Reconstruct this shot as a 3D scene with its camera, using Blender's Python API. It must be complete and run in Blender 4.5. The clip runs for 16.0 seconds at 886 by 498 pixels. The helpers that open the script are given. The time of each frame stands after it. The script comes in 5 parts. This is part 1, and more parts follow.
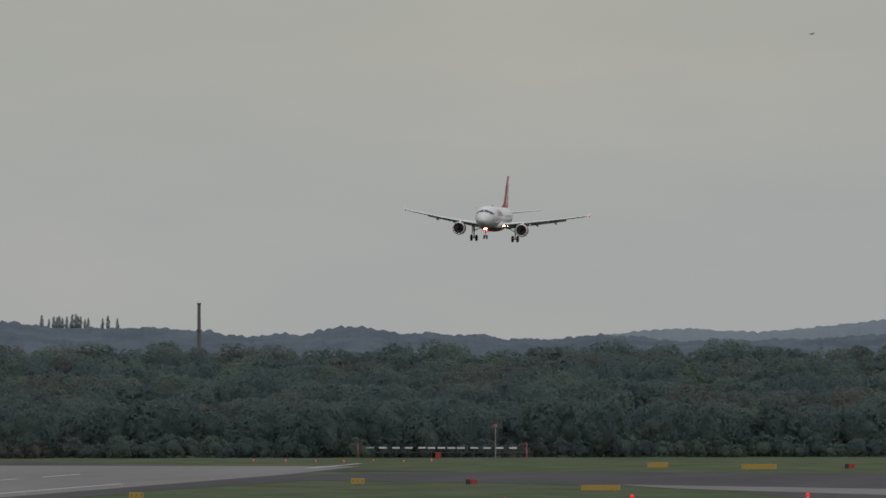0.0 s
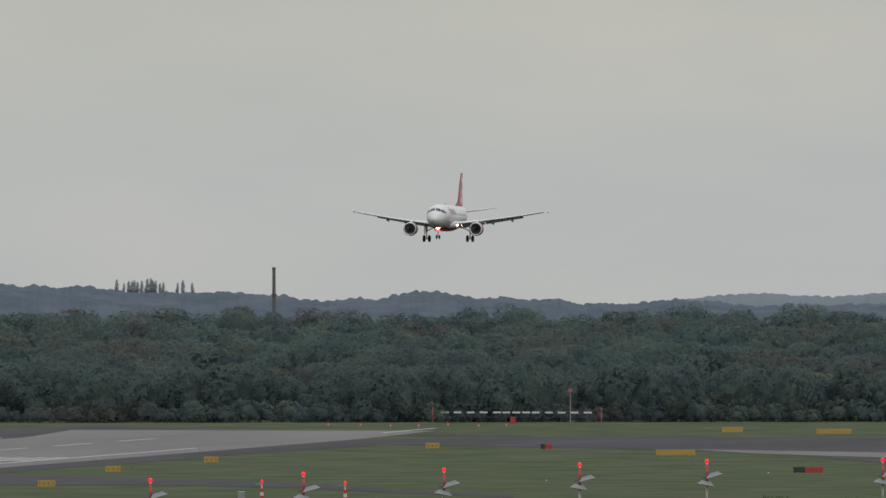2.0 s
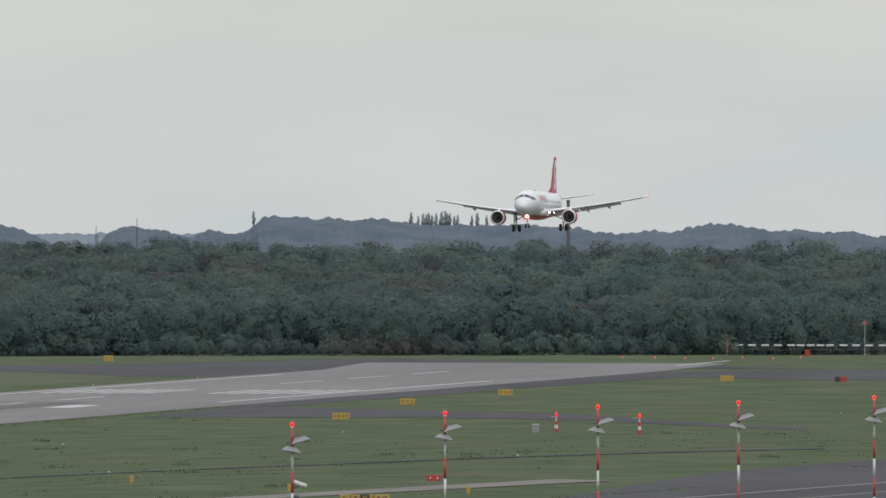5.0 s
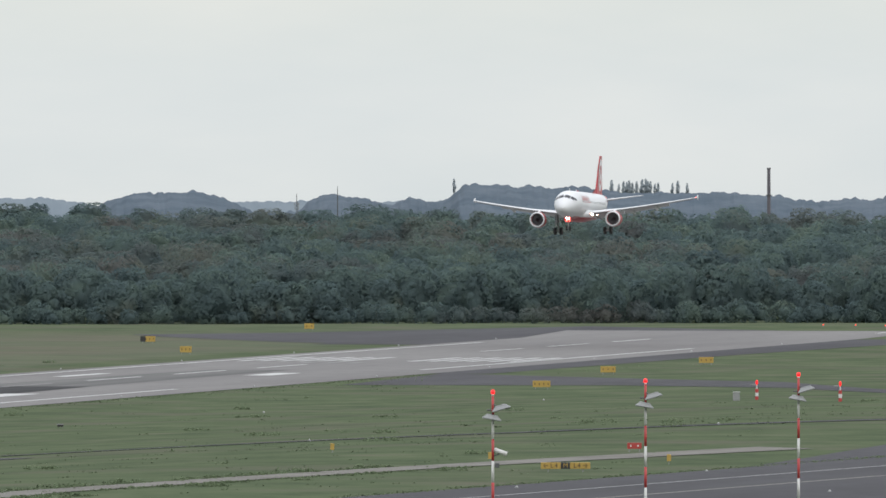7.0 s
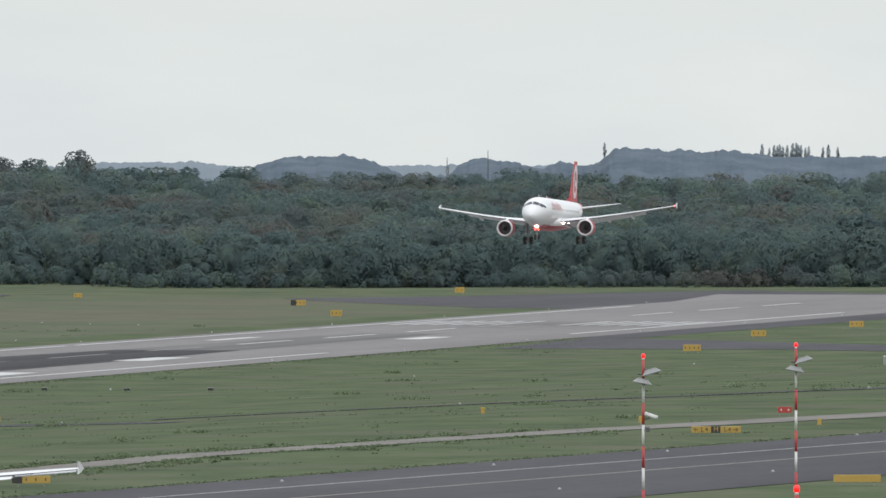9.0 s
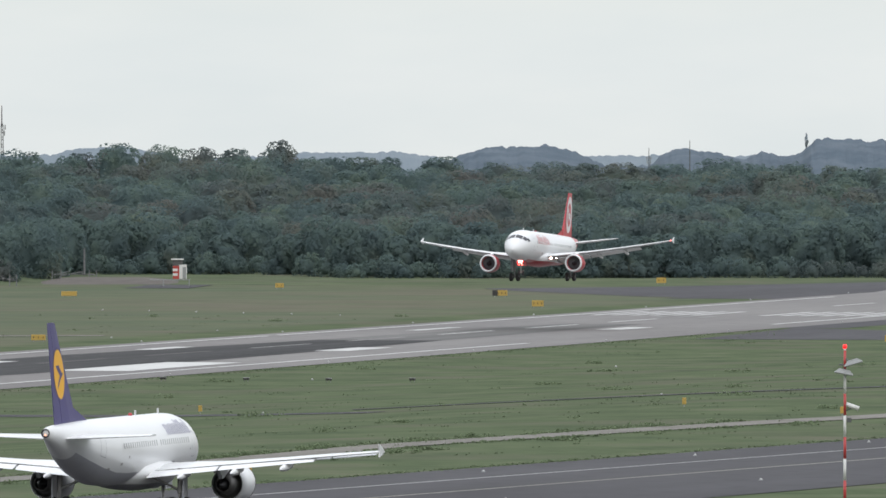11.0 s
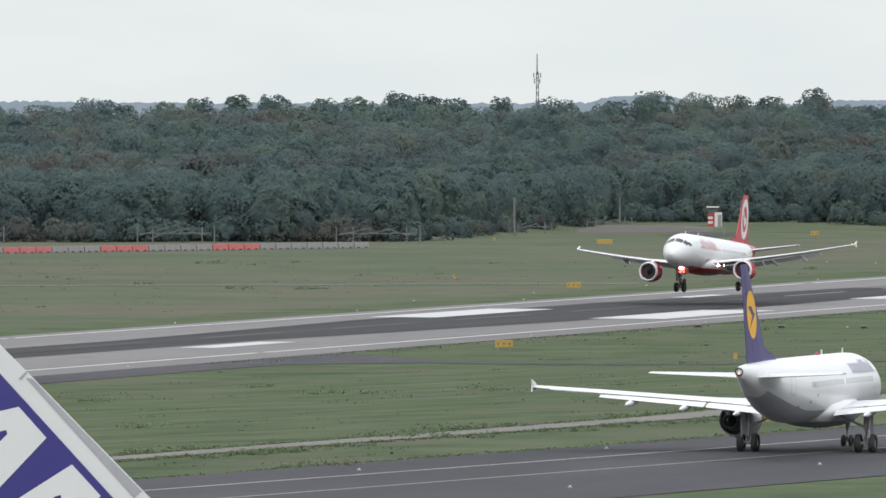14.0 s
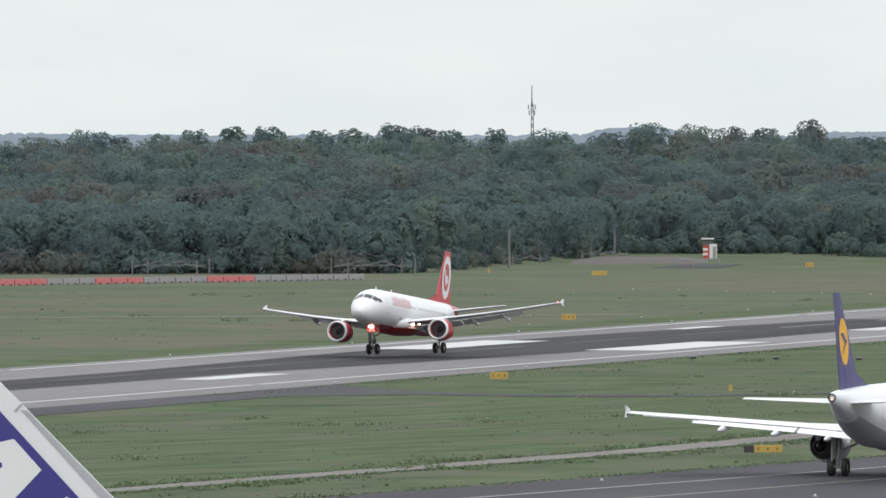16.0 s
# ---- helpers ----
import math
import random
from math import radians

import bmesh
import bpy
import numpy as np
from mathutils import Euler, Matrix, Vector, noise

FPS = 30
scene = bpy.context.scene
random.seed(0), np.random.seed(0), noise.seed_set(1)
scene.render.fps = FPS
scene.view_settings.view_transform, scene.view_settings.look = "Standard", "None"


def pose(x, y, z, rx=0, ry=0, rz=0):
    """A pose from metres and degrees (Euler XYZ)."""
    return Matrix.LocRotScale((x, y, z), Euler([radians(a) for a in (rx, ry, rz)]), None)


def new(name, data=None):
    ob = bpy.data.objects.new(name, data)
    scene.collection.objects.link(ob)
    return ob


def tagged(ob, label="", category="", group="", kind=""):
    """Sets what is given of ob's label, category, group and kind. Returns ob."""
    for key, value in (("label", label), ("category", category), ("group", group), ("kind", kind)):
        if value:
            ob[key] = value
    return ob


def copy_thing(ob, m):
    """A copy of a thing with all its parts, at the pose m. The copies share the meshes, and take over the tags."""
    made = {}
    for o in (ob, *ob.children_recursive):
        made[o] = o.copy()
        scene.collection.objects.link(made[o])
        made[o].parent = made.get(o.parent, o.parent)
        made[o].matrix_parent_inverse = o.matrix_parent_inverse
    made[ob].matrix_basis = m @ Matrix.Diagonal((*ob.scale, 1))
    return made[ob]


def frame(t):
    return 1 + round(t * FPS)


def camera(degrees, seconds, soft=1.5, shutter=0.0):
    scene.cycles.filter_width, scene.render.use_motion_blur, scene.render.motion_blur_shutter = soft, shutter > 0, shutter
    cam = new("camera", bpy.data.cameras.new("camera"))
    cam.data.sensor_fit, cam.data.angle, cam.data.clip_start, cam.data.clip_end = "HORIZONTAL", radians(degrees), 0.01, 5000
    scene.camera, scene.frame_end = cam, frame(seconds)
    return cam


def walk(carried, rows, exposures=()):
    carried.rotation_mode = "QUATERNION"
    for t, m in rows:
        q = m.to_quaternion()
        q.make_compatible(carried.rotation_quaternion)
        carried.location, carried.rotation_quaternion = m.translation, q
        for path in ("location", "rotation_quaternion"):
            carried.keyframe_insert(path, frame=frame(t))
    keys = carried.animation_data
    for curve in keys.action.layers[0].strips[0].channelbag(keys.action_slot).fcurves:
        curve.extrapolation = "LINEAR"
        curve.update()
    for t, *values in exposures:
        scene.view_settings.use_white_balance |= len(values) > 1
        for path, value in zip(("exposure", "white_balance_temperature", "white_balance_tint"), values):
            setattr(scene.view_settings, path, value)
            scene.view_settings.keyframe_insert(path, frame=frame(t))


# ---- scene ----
# ---- camera ----
F_PX = 19700.0          # focal length in picture widths * 1568
CAM_Z = 24.0            # terrace eye height
RWY_AZ = 11.6           # the runway runs along +Y
cam = camera(4.5585, 16.0, soft=1.6)


def cam_pose(yaw, pitch, roll):
    az = math.degrees(yaw / F_PX) - RWY_AZ
    return pose(0, 0, CAM_Z, 90 + math.degrees(pitch / F_PX), 0, -az) @ pose(0, 0, 0, 0, 0, roll)


PAN = [
    (0.0, 0.0, 157.0, -0.045), (0.5, 55.8, 123.8, -0.039), (1.0, 15.5, 131.1, -0.016), (1.5, -56.5, 103.3, -0.013),
    (2.0, -132.6, 94.4, -0.012), (2.5, -242.1, 92.9, 0.001), (3.0, -334.2, 80.8, 0.032), (3.5, -396.3, 63.8, 0.046),
    (4.0, -480.0, 50.1, 0.05), (4.2, -522.4, 25.1, 0.014), (6.3, -843.8, -61.2, 0.005), (6.5, -887.3, -72.3, -0.022),
    (7.0, -1008.4, -81.4, -0.04), (7.5, -1075.7, -84.0, -0.055), (8.0, -1123.8, -115.4, 0.007), (8.5, -1193.4, -130.5, 0.05),
    (8.7, -1224.5, -139.1, 0.015), (10.8, -1580.6, -154.2, 0.012), (11.0, -1631.6, -162.4, 0.022), (11.5, -2009.2, -217.7, 0.031),
    (12.0, -2070.1, -231.6, 0.04), (12.5, -2164.6, -240.4, -0.014), (13.0, -2334.9, -250.5, -0.014), (13.5, -2496.9, -240.2, -0.008),
    (14.0, -2578.8, -254.8, -0.011), (14.5, -2629.7, -256.2, 0.009), (15.0, -2519.1, -234.6, 0.032), (15.5, -2482.2, -206.1, -0.044),
    (16.0, -2569.8, -198.5, -0.051)]
walk(cam, [(t, cam_pose(a, b, c)) for t, a, b, c in PAN],
     exposures=[(0.0, -1.02, 6700, 11), (0.5, -0.92, 6700, 11), (1.5, -0.76, 6700, 11), (3.0, -0.6, 6650, 11), (4.2, -0.52, 6600, 11), (6.3, -0.06, 6500, 10), (8.0, -0.03, 6500, 10), (11.0, 0.06, 6500, 10), (13.5, 0.11, 6500, 10), (16.0, 0.15, 6500, 10)])

# ---- world and sun: a bright overcast sky ----
world = bpy.data.worlds.new("overcast_sky")
scene.world = world
world.use_nodes = True
wn, wl = world.node_tree.nodes, world.node_tree.links
wn.clear()
w_out = wn.new("ShaderNodeOutputWorld")
w_bg = wn.new("ShaderNodeBackground")
w_sky = wn.new("ShaderNodeTexSky")
w_sky.sky_type, w_sky.sun_disc = "NISHITA", False
w_sky.sun_elevation, w_sky.sun_rotation = radians(28), radians(150)
w_sky.dust_density, w_sky.air_density = 4.0, 1.0
w_co = wn.new("ShaderNodeTexCoord")
w_map = wn.new("ShaderNodeMapping")
w_map.inputs["Scale"].default_value = (9.0, 9.0, 34.0)
w_noise = wn.new("ShaderNodeTexNoise")
w_noise.inputs["Scale"].default_value, w_noise.inputs["Detail"].default_value = 3.0, 5.0
w_ramp = wn.new("ShaderNodeValToRGB")
w_ramp.color_ramp.elements[0].position, w_ramp.color_ramp.elements[1].position = 0.3, 0.75
w_ramp.color_ramp.elements[0].color = (7.4, 7.95, 8.05, 1)
w_ramp.color_ramp.elements[1].color = (8.3, 8.6, 8.5, 1)
w_mix = wn.new("ShaderNodeMix")
w_mix.data_type = "RGBA"
w_mix.inputs[0].default_value = 0.93
wl.new(w_co.outputs["Generated"], w_map.inputs["Vector"])
wl.new(w_map.outputs["Vector"], w_noise.inputs["Vector"])
wl.new(w_noise.outputs["Fac"], w_ramp.inputs["Fac"])
wl.new(w_sky.outputs["Color"], w_mix.inputs[6])
wl.new(w_ramp.outputs["Color"], w_mix.inputs[7])
w_sep = wn.new("ShaderNodeSeparateXYZ")
w_up = wn.new("ShaderNodeMapRange")           # an overcast sky is brightest overhead
w_up.inputs["To Min"].default_value, w_up.inputs["To Max"].default_value = 1.02, 2.6
w_mul = wn.new("ShaderNodeVectorMath")
w_mul.operation = "SCALE"
wl.new(w_co.outputs["Generated"], w_sep.inputs[0])
wl.new(w_sep.outputs["Z"], w_up.inputs["Value"])
w_warm, w_veil = wn.new("ShaderNodeValToRGB"), wn.new("ShaderNodeMix")    # warm low cloud, cooler light overhead
for at, tone in ((0.01, (0.98, 0.98, 0.98)), (0.028, (1.0, 0.975, 0.9)), (0.12, (0.97, 0.98, 0.99))):
    w_warm.color_ramp.elements.new(at).color = (*tone, 1)
w_warm.color_ramp.elements[0].color = (0.98, 0.98, 0.98, 1)
w_warm.color_ramp.elements[-1].color, w_warm.color_ramp.elements[-1].position = (0.955, 0.94, 1.0, 1), 0.5
w_veil.data_type, w_veil.blend_type = "RGBA", "MULTIPLY"
w_veil.inputs[0].default_value = 1.0
wl.new(w_sep.outputs["Z"], w_warm.inputs["Fac"])
wl.new(w_warm.outputs["Color"], w_veil.inputs[7])
wl.new(w_mix.outputs[2], w_veil.inputs[6])
wl.new(w_veil.outputs[2], w_mul.inputs[0])
wl.new(w_up.outputs["Result"], w_mul.inputs["Scale"])
wl.new(w_mul.outputs[0], w_bg.inputs["Color"])
w_bg.inputs["Strength"].default_value = 0.1
wl.new(w_bg.outputs["Background"], w_out.inputs["Surface"])

sun = new("sun", bpy.data.lights.new("sun", "SUN"))
sun.data.energy, sun.data.angle, sun.data.color = 0.9, radians(34), (1.0, 0.97, 0.92)
sun.matrix_world = pose(0, 0, 300, 50, 0, 35)


# ---- helpers ----
def smooth(a, b, x):
    t = min(1.0, max(0.0, (x - a) / (b - a)))
    return t * t * (3 - 2 * t)


WOOD_EDGE = [(-60.0, 1760.0), (-19.2, 1760.0), (-18.7, 1850.0), (-18.2, 1950.0), (-17.3, 1950.0), (-16.8, 1905.0), (60.0, 1905.0)]


def front_at(az):
    """Distance of the wood's edge from the terrace, by bearing in degrees."""
    for (a0, r0), (a1, r1) in zip(WOOD_EDGE, WOOD_EDGE[1:]):
        if az <= a1:
            return r0 + (r1 - r0) * max(0.0, (az - a0) / (a1 - a0))
    return WOOD_EDGE[-1][1]


def wood_front(x, y):
    return front_at(math.degrees(math.atan2(x, y))) if y > 0 else 1905.0


def wood_rise(x, y):
    return 8.9 + 3.2 * smooth(-13.5, -16.0, math.degrees(math.atan2(x, y))) if y > 0 else 8.9


def ground_z(x, y):
    """Height of the airfield: the runway climbs gently to the far end, the apron side lies higher, the wood stands on a rise."""
    zr = -0.5 + 0.0052 * (min(2000.0, max(y, 700.0)) - 1080)
    zt = 2.1 + 0.004 * (y - 653)
    k = smooth(-360, -225, x) * (1 - smooth(900, 1500, y))
    r = math.hypot(x, y)
    deep = r - wood_front(x, y)
    return zr + (zt - zr) * k + (wood_rise(x, y) + 1.1) * min(1.0, max(0.0, (deep - 5) / 300.0)) * (1 - 1.4 * smooth(340, 900, deep))


def link(name, bm, material, shade=False):
    me = bpy.data.meshes.new(name)
    bm.to_mesh(me)
    bm.free()
    for m in (material if isinstance(material, (list, tuple)) else [material]):
        me.materials.append(m)
    if shade:
        for p in me.polygons:
            p.use_smooth = True
    return new(name, me)


def part(name, bm, material, parent, label="", shade=False):
    """ONE mesh object under a thing or under a part."""
    ob = link(name, bm, material, shade)
    ob.parent = parent
    if label:
        ob["label"] = label
    return ob


def share(name, mesh, parent, m):
    ob = new(name, mesh)
    ob.parent = parent
    ob.matrix_local = m
    return ob


def thing(name, label, category, m=None, group="", kind=""):
    ob = new(name)
    ob.empty_display_size = 0.3
    if m is not None:
        ob.matrix_world = m
    return tagged(ob, label, category, group, kind)


def add_box(bm, x0, x1, y0, y1, z0, z1, bevel=0.0):
    r = bmesh.ops.create_cube(bm, size=1.0, matrix=Matrix.Translation(((x0 + x1) / 2, (y0 + y1) / 2, (z0 + z1) / 2)) @ Matrix.Diagonal((x1 - x0, y1 - y0, z1 - z0, 1)))
    if bevel:
        edges = {e for v in r["verts"] for e in v.link_edges}
        bmesh.ops.bevel(bm, geom=list(edges), offset=bevel, segments=2, affect="EDGES", profile=0.5)
    return bm


def add_rod(bm, a, b, r0, r1=None, seg=10):
    a, b = Vector(a), Vector(b)
    d = b - a
    m = Matrix.Translation((a + b) / 2) @ d.to_track_quat("Z", "Y").to_matrix().to_4x4()
    bmesh.ops.create_cone(bm, cap_ends=True, segments=seg, radius1=r0, radius2=r0 if r1 is None else r1, depth=d.length, matrix=m)
    return bm


def add_lathe(bm, profile, axis="y", seg=24, origin=(0, 0, 0), caps=False):
    """Rings of (distance along the axis, radius); the axis runs along y or x or z."""
    rings = []
    for d, r in profile:
        ring = []
        for i in range(seg):
            a = 2 * math.pi * i / seg
            c, s = r * math.cos(a), r * math.sin(a)
            p = {"y": (c, d, s), "x": (d, c, s), "z": (c, s, d)}[axis]
            ring.append(bm.verts.new(Vector(origin) + Vector(p)))
        rings.append(ring)
    for a, b in zip(rings, rings[1:]):
        for i in range(seg):
            bm.faces.new((a[i], a[(i + 1) % seg], b[(i + 1) % seg], b[i]))
    if caps:
        bm.faces.new(rings[0])
        bm.faces.new(rings[-1])
    bmesh.ops.recalc_face_normals(bm, faces=bm.faces)
    return bm


def add_poly(bm, pts):
    return bm.faces.new([bm.verts.new(p) for p in pts])


# ---- materials ----
def mat(name, base, rough=0.6, metal=0.0, vary=0.0, scale=1.0, bump=0.0, bump_scale=20.0, emit=None, power=0.0, coat=0.0, tint=None, random_obj=0.0):
    """A node material: two scales of noise move the base colour towards tint (or darker), and relief."""
    m = bpy.data.materials.new(name)
    m.use_nodes = True
    n, l = m.node_tree.nodes, m.node_tree.links
    b = n["Principled BSDF"]
    b.inputs["Base Color"].default_value = (*base, 1)
    b.inputs["Roughness"].default_value, b.inputs["Metallic"].default_value = rough, metal
    b.inputs["Coat Weight"].default_value = coat
    if emit:
        b.inputs["Emission Color"].default_value = (*emit, 1)
        b.inputs["Emission Strength"].default_value = power
    if vary or bump:
        co = n.new("ShaderNodeTexCoord")
    if vary:
        t2 = tint or tuple(c * 0.45 for c in base)
        big, small = n.new("ShaderNodeTexNoise"), n.new("ShaderNodeTexNoise")
        big.inputs["Scale"].default_value, big.inputs["Detail"].default_value = scale, 4
        small.inputs["Scale"].default_value, small.inputs["Detail"].default_value = scale * 9, 5
        add = n.new("ShaderNodeMath")
        add.operation = "MULTIPLY_ADD"
        add.inputs[1].default_value, add.inputs[2].default_value = 0.5, -0.02
        l.new(co.outputs["Object"], big.inputs["Vector"])
        l.new(co.outputs["Object"], small.inputs["Vector"])
        l.new(big.outputs["Fac"], add.inputs[0])
        sm = n.new("ShaderNodeMath")
        sm.operation = "MULTIPLY_ADD"
        sm.inputs[1].default_value = 0.5
        l.new(small.outputs["Fac"], sm.inputs[0])
        l.new(add.outputs[0], sm.inputs[2])
        rng = n.new("ShaderNodeMapRange")
        rng.inputs["From Min"].default_value, rng.inputs["From Max"].default_value = 0.36, 0.62
        rng.inputs["To Max"].default_value = vary
        l.new(sm.outputs[0], rng.inputs["Value"])
        mix = n.new("ShaderNodeMix")
        mix.data_type = "RGBA"
        mix.inputs[6].default_value, mix.inputs[7].default_value = (*base, 1), (*t2, 1)
        l.new(rng.outputs["Result"], mix.inputs[0])
        last = mix.outputs[2]
        if random_obj:
            info, hsv = n.new("ShaderNodeObjectInfo"), n.new("ShaderNodeHueSaturation")
            mr = n.new("ShaderNodeMapRange")
            mr.inputs["To Min"].default_value, mr.inputs["To Max"].default_value = 1 - random_obj, 1 + random_obj
            l.new(info.outputs["Random"], mr.inputs["Value"])
            l.new(mr.outputs["Result"], hsv.inputs["Value"])
            l.new(last, hsv.inputs["Color"])
            last = hsv.outputs["Color"]
        l.new(last, b.inputs["Base Color"])
    if bump:
        bn, bp = n.new("ShaderNodeTexNoise"), n.new("ShaderNodeBump")
        bn.inputs["Scale"].default_value, bn.inputs["Detail"].default_value = bump_scale, 4
        bp.inputs["Strength"].default_value = bump
        l.new(co.outputs["Object"], bn.inputs["Vector"])
        l.new(bn.outputs["Fac"], bp.inputs["Height"])
        l.new(bp.outputs["Normal"], b.inputs["Normal"])
    return m


def ramp_mat(name, stops, scale, rough=0.9, stretch=(1, 1, 1), detail=6.0, second=0.0, second_scale=1.0, second_col=(0, 0, 0), bump=0.0, bump_scale=3.0, island=0.0, through_light=0.0, gloss=0.06, rugged=0.6):
    """Colours along a noise, with a second noise laid over it in patches."""
    m = bpy.data.materials.new(name)
    m.use_nodes = True
    n, l = m.node_tree.nodes, m.node_tree.links
    b = n["Principled BSDF"]
    b.inputs["Roughness"].default_value = rough
    b.inputs["Specular IOR Level"].default_value = gloss
    co, mp = n.new("ShaderNodeTexCoord"), n.new("ShaderNodeMapping")
    mp.inputs["Scale"].default_value = stretch
    l.new(co.outputs["Object"], mp.inputs["Vector"])
    nz, rp = n.new("ShaderNodeTexNoise"), n.new("ShaderNodeValToRGB")
    nz.inputs["Scale"].default_value, nz.inputs["Detail"].default_value, nz.inputs["Roughness"].default_value = scale, detail, rugged
    l.new(mp.outputs["Vector"], nz.inputs["Vector"])
    els = rp.color_ramp.elements
    els[0].position, els[0].color = stops[0][0], (*stops[0][1], 1)
    els[1].position, els[1].color = stops[-1][0], (*stops[-1][1], 1)
    for p, c in stops[1:-1]:
        els.new(p).color = (*c, 1)
    l.new(nz.outputs["Fac"], rp.inputs["Fac"])
    last = rp.outputs["Color"]
    if second:
        n2, r2, mx = n.new("ShaderNodeTexNoise"), n.new("ShaderNodeMapRange"), n.new("ShaderNodeMix")
        n2.inputs["Scale"].default_value, n2.inputs["Detail"].default_value = second_scale, 5
        l.new(co.outputs["Object"], n2.inputs["Vector"])
        r2.inputs["From Min"].default_value, r2.inputs["From Max"].default_value, r2.inputs["To Max"].default_value = 0.5, 0.68, second
        l.new(n2.outputs["Fac"], r2.inputs["Value"])
        mx.data_type = "RGBA"
        mx.inputs[7].default_value = (*second_col, 1)
        l.new(r2.outputs["Result"], mx.inputs[0])
        l.new(last, mx.inputs[6])
        last = mx.outputs[2]
    if island:
        geo, hsv, mr = n.new("ShaderNodeNewGeometry"), n.new("ShaderNodeHueSaturation"), n.new("ShaderNodeMapRange")
        mr.inputs["To Min"].default_value, mr.inputs["To Max"].default_value = 1 - island, 1 + island
        l.new(geo.outputs["Random Per Island"], mr.inputs["Value"])
        l.new(mr.outputs["Result"], hsv.inputs["Value"])
        l.new(last, hsv.inputs["Color"])
        last = hsv.outputs["Color"]
    l.new(last, b.inputs["Base Color"])
    if through_light:
        tr, ms = n.new("ShaderNodeBsdfTranslucent"), n.new("ShaderNodeMixShader")
        ms.inputs[0].default_value = through_light
        l.new(last, tr.inputs["Color"])
        l.new(b.outputs[0], ms.inputs[1])
        l.new(tr.outputs[0], ms.inputs[2])
        l.new(ms.outputs[0], n["Material Output"].inputs["Surface"])
    if bump:
        bn, bp = n.new("ShaderNodeTexNoise"), n.new("ShaderNodeBump")
        bn.inputs["Scale"].default_value, bn.inputs["Detail"].default_value = bump_scale, 5
        bp.inputs["Strength"].default_value = bump
        l.new(co.outputs["Object"], bn.inputs["Vector"])
        l.new(bn.outputs["Fac"], bp.inputs["Height"])
        l.new(bp.outputs["Normal"], b.inputs["Normal"])
    return m


M_GRASS = ramp_mat("grass", [(0.34, (0.056, 0.072, 0.047)), (0.47, (0.075, 0.094, 0.057)), (0.55, (0.086, 0.106, 0.064)), (0.68, (0.113, 0.121, 0.081))], 0.09, gloss=0.0, detail=14.0, rugged=0.72,
                   second=0.5, second_scale=0.045, second_col=(0.099, 0.091, 0.077))


def drier_beyond(m, edge):
    """Dry olive and brown grass in broad bands beyond the runway."""
    n, l = m.node_tree.nodes, m.node_tree.links
    base = n["Principled BSDF"].inputs["Base Color"]
    green = base.links[0].from_socket
    co, sep, mr = n.new("ShaderNodeTexCoord"), n.new("ShaderNodeSeparateXYZ"), n.new("ShaderNodeMapRange")
    turn, mp, nz, rp, mx = n.new("ShaderNodeMapping"), n.new("ShaderNodeMapping"), n.new("ShaderNodeTexNoise"), n.new("ShaderNodeValToRGB"), n.new("ShaderNodeMix")
    l.new(co.outputs["Object"], sep.inputs[0])
    mr.inputs["From Min"].default_value, mr.inputs["From Max"].default_value, mr.inputs["To Max"].default_value = edge + 3, edge - 3, 0.55
    l.new(sep.outputs["X"], mr.inputs["Value"])
    turn.inputs["Rotation"].default_value = (0, 0, radians(-15.5))
    mp.inputs["Scale"].default_value = (0.012, 0.025, 1)
    l.new(co.outputs["Object"], turn.inputs["Vector"])
    l.new(turn.outputs["Vector"], mp.inputs["Vector"])
    nz.inputs["Scale"].default_value, nz.inputs["Detail"].default_value, nz.inputs["Roughness"].default_value = 1.0, 7, 0.6
    l.new(mp.outputs["Vector"], nz.inputs["Vector"])
    e = rp.color_ramp.elements
    e[0].position, e[0].color = 0.38, (0.088, 0.104, 0.077, 1)
    e[1].position, e[1].color = 0.62, (0.13, 0.113, 0.096, 1)
    e.new(0.5).color = (0.11, 0.115, 0.086, 1)
    l.new(nz.outputs["Fac"], rp.inputs["Fac"])
    mx.data_type = "RGBA"
    lush, both = n.new("ShaderNodeMapRange"), n.new("ShaderNodeMath")      # greener again before the wood
    lush.inputs["From Min"].default_value, lush.inputs["From Max"].default_value = 1690, 1760
    lush.inputs["To Min"].default_value, lush.inputs["To Max"].default_value = 1.0, 0.15
    both.operation = "MULTIPLY"
    l.new(sep.outputs["Y"], lush.inputs["Value"])
    l.new(mr.outputs["Result"], both.inputs[0])
    l.new(lush.outputs["Result"], both.inputs[1])
    l.new(both.outputs[0], mx.inputs[0])
    l.new(green, mx.inputs[6])
    l.new(rp.outputs["Color"], mx.inputs[7])
    l.new(mx.outputs[2], base)


drier_beyond(M_GRASS, -440)
M_CONCRETE = ramp_mat("runway_concrete", [(0.3, (0.14, 0.134, 0.132)), (0.7, (0.186, 0.18, 0.174))], 0.05, stretch=(1, 0.15, 1), second=0.4, second_scale=0.4, second_col=(0.103, 0.0988, 0.0978))
M_RUBBER = ramp_mat("tyre_rubber", [(0.3, (0.0282, 0.0282, 0.0293)), (0.7, (0.0563, 0.0563, 0.0575))], 0.25, stretch=(1, 0.03, 1), second=0.4, second_scale=0.9, second_col=(0.0788, 0.0788, 0.0788))
M_RUBBER_THIN = ramp_mat("worn_rubber", [(0.3, (0.0732, 0.0732, 0.0732)), (0.7, (0.146, 0.143, 0.138))], 0.3, stretch=(1, 0.03, 1))
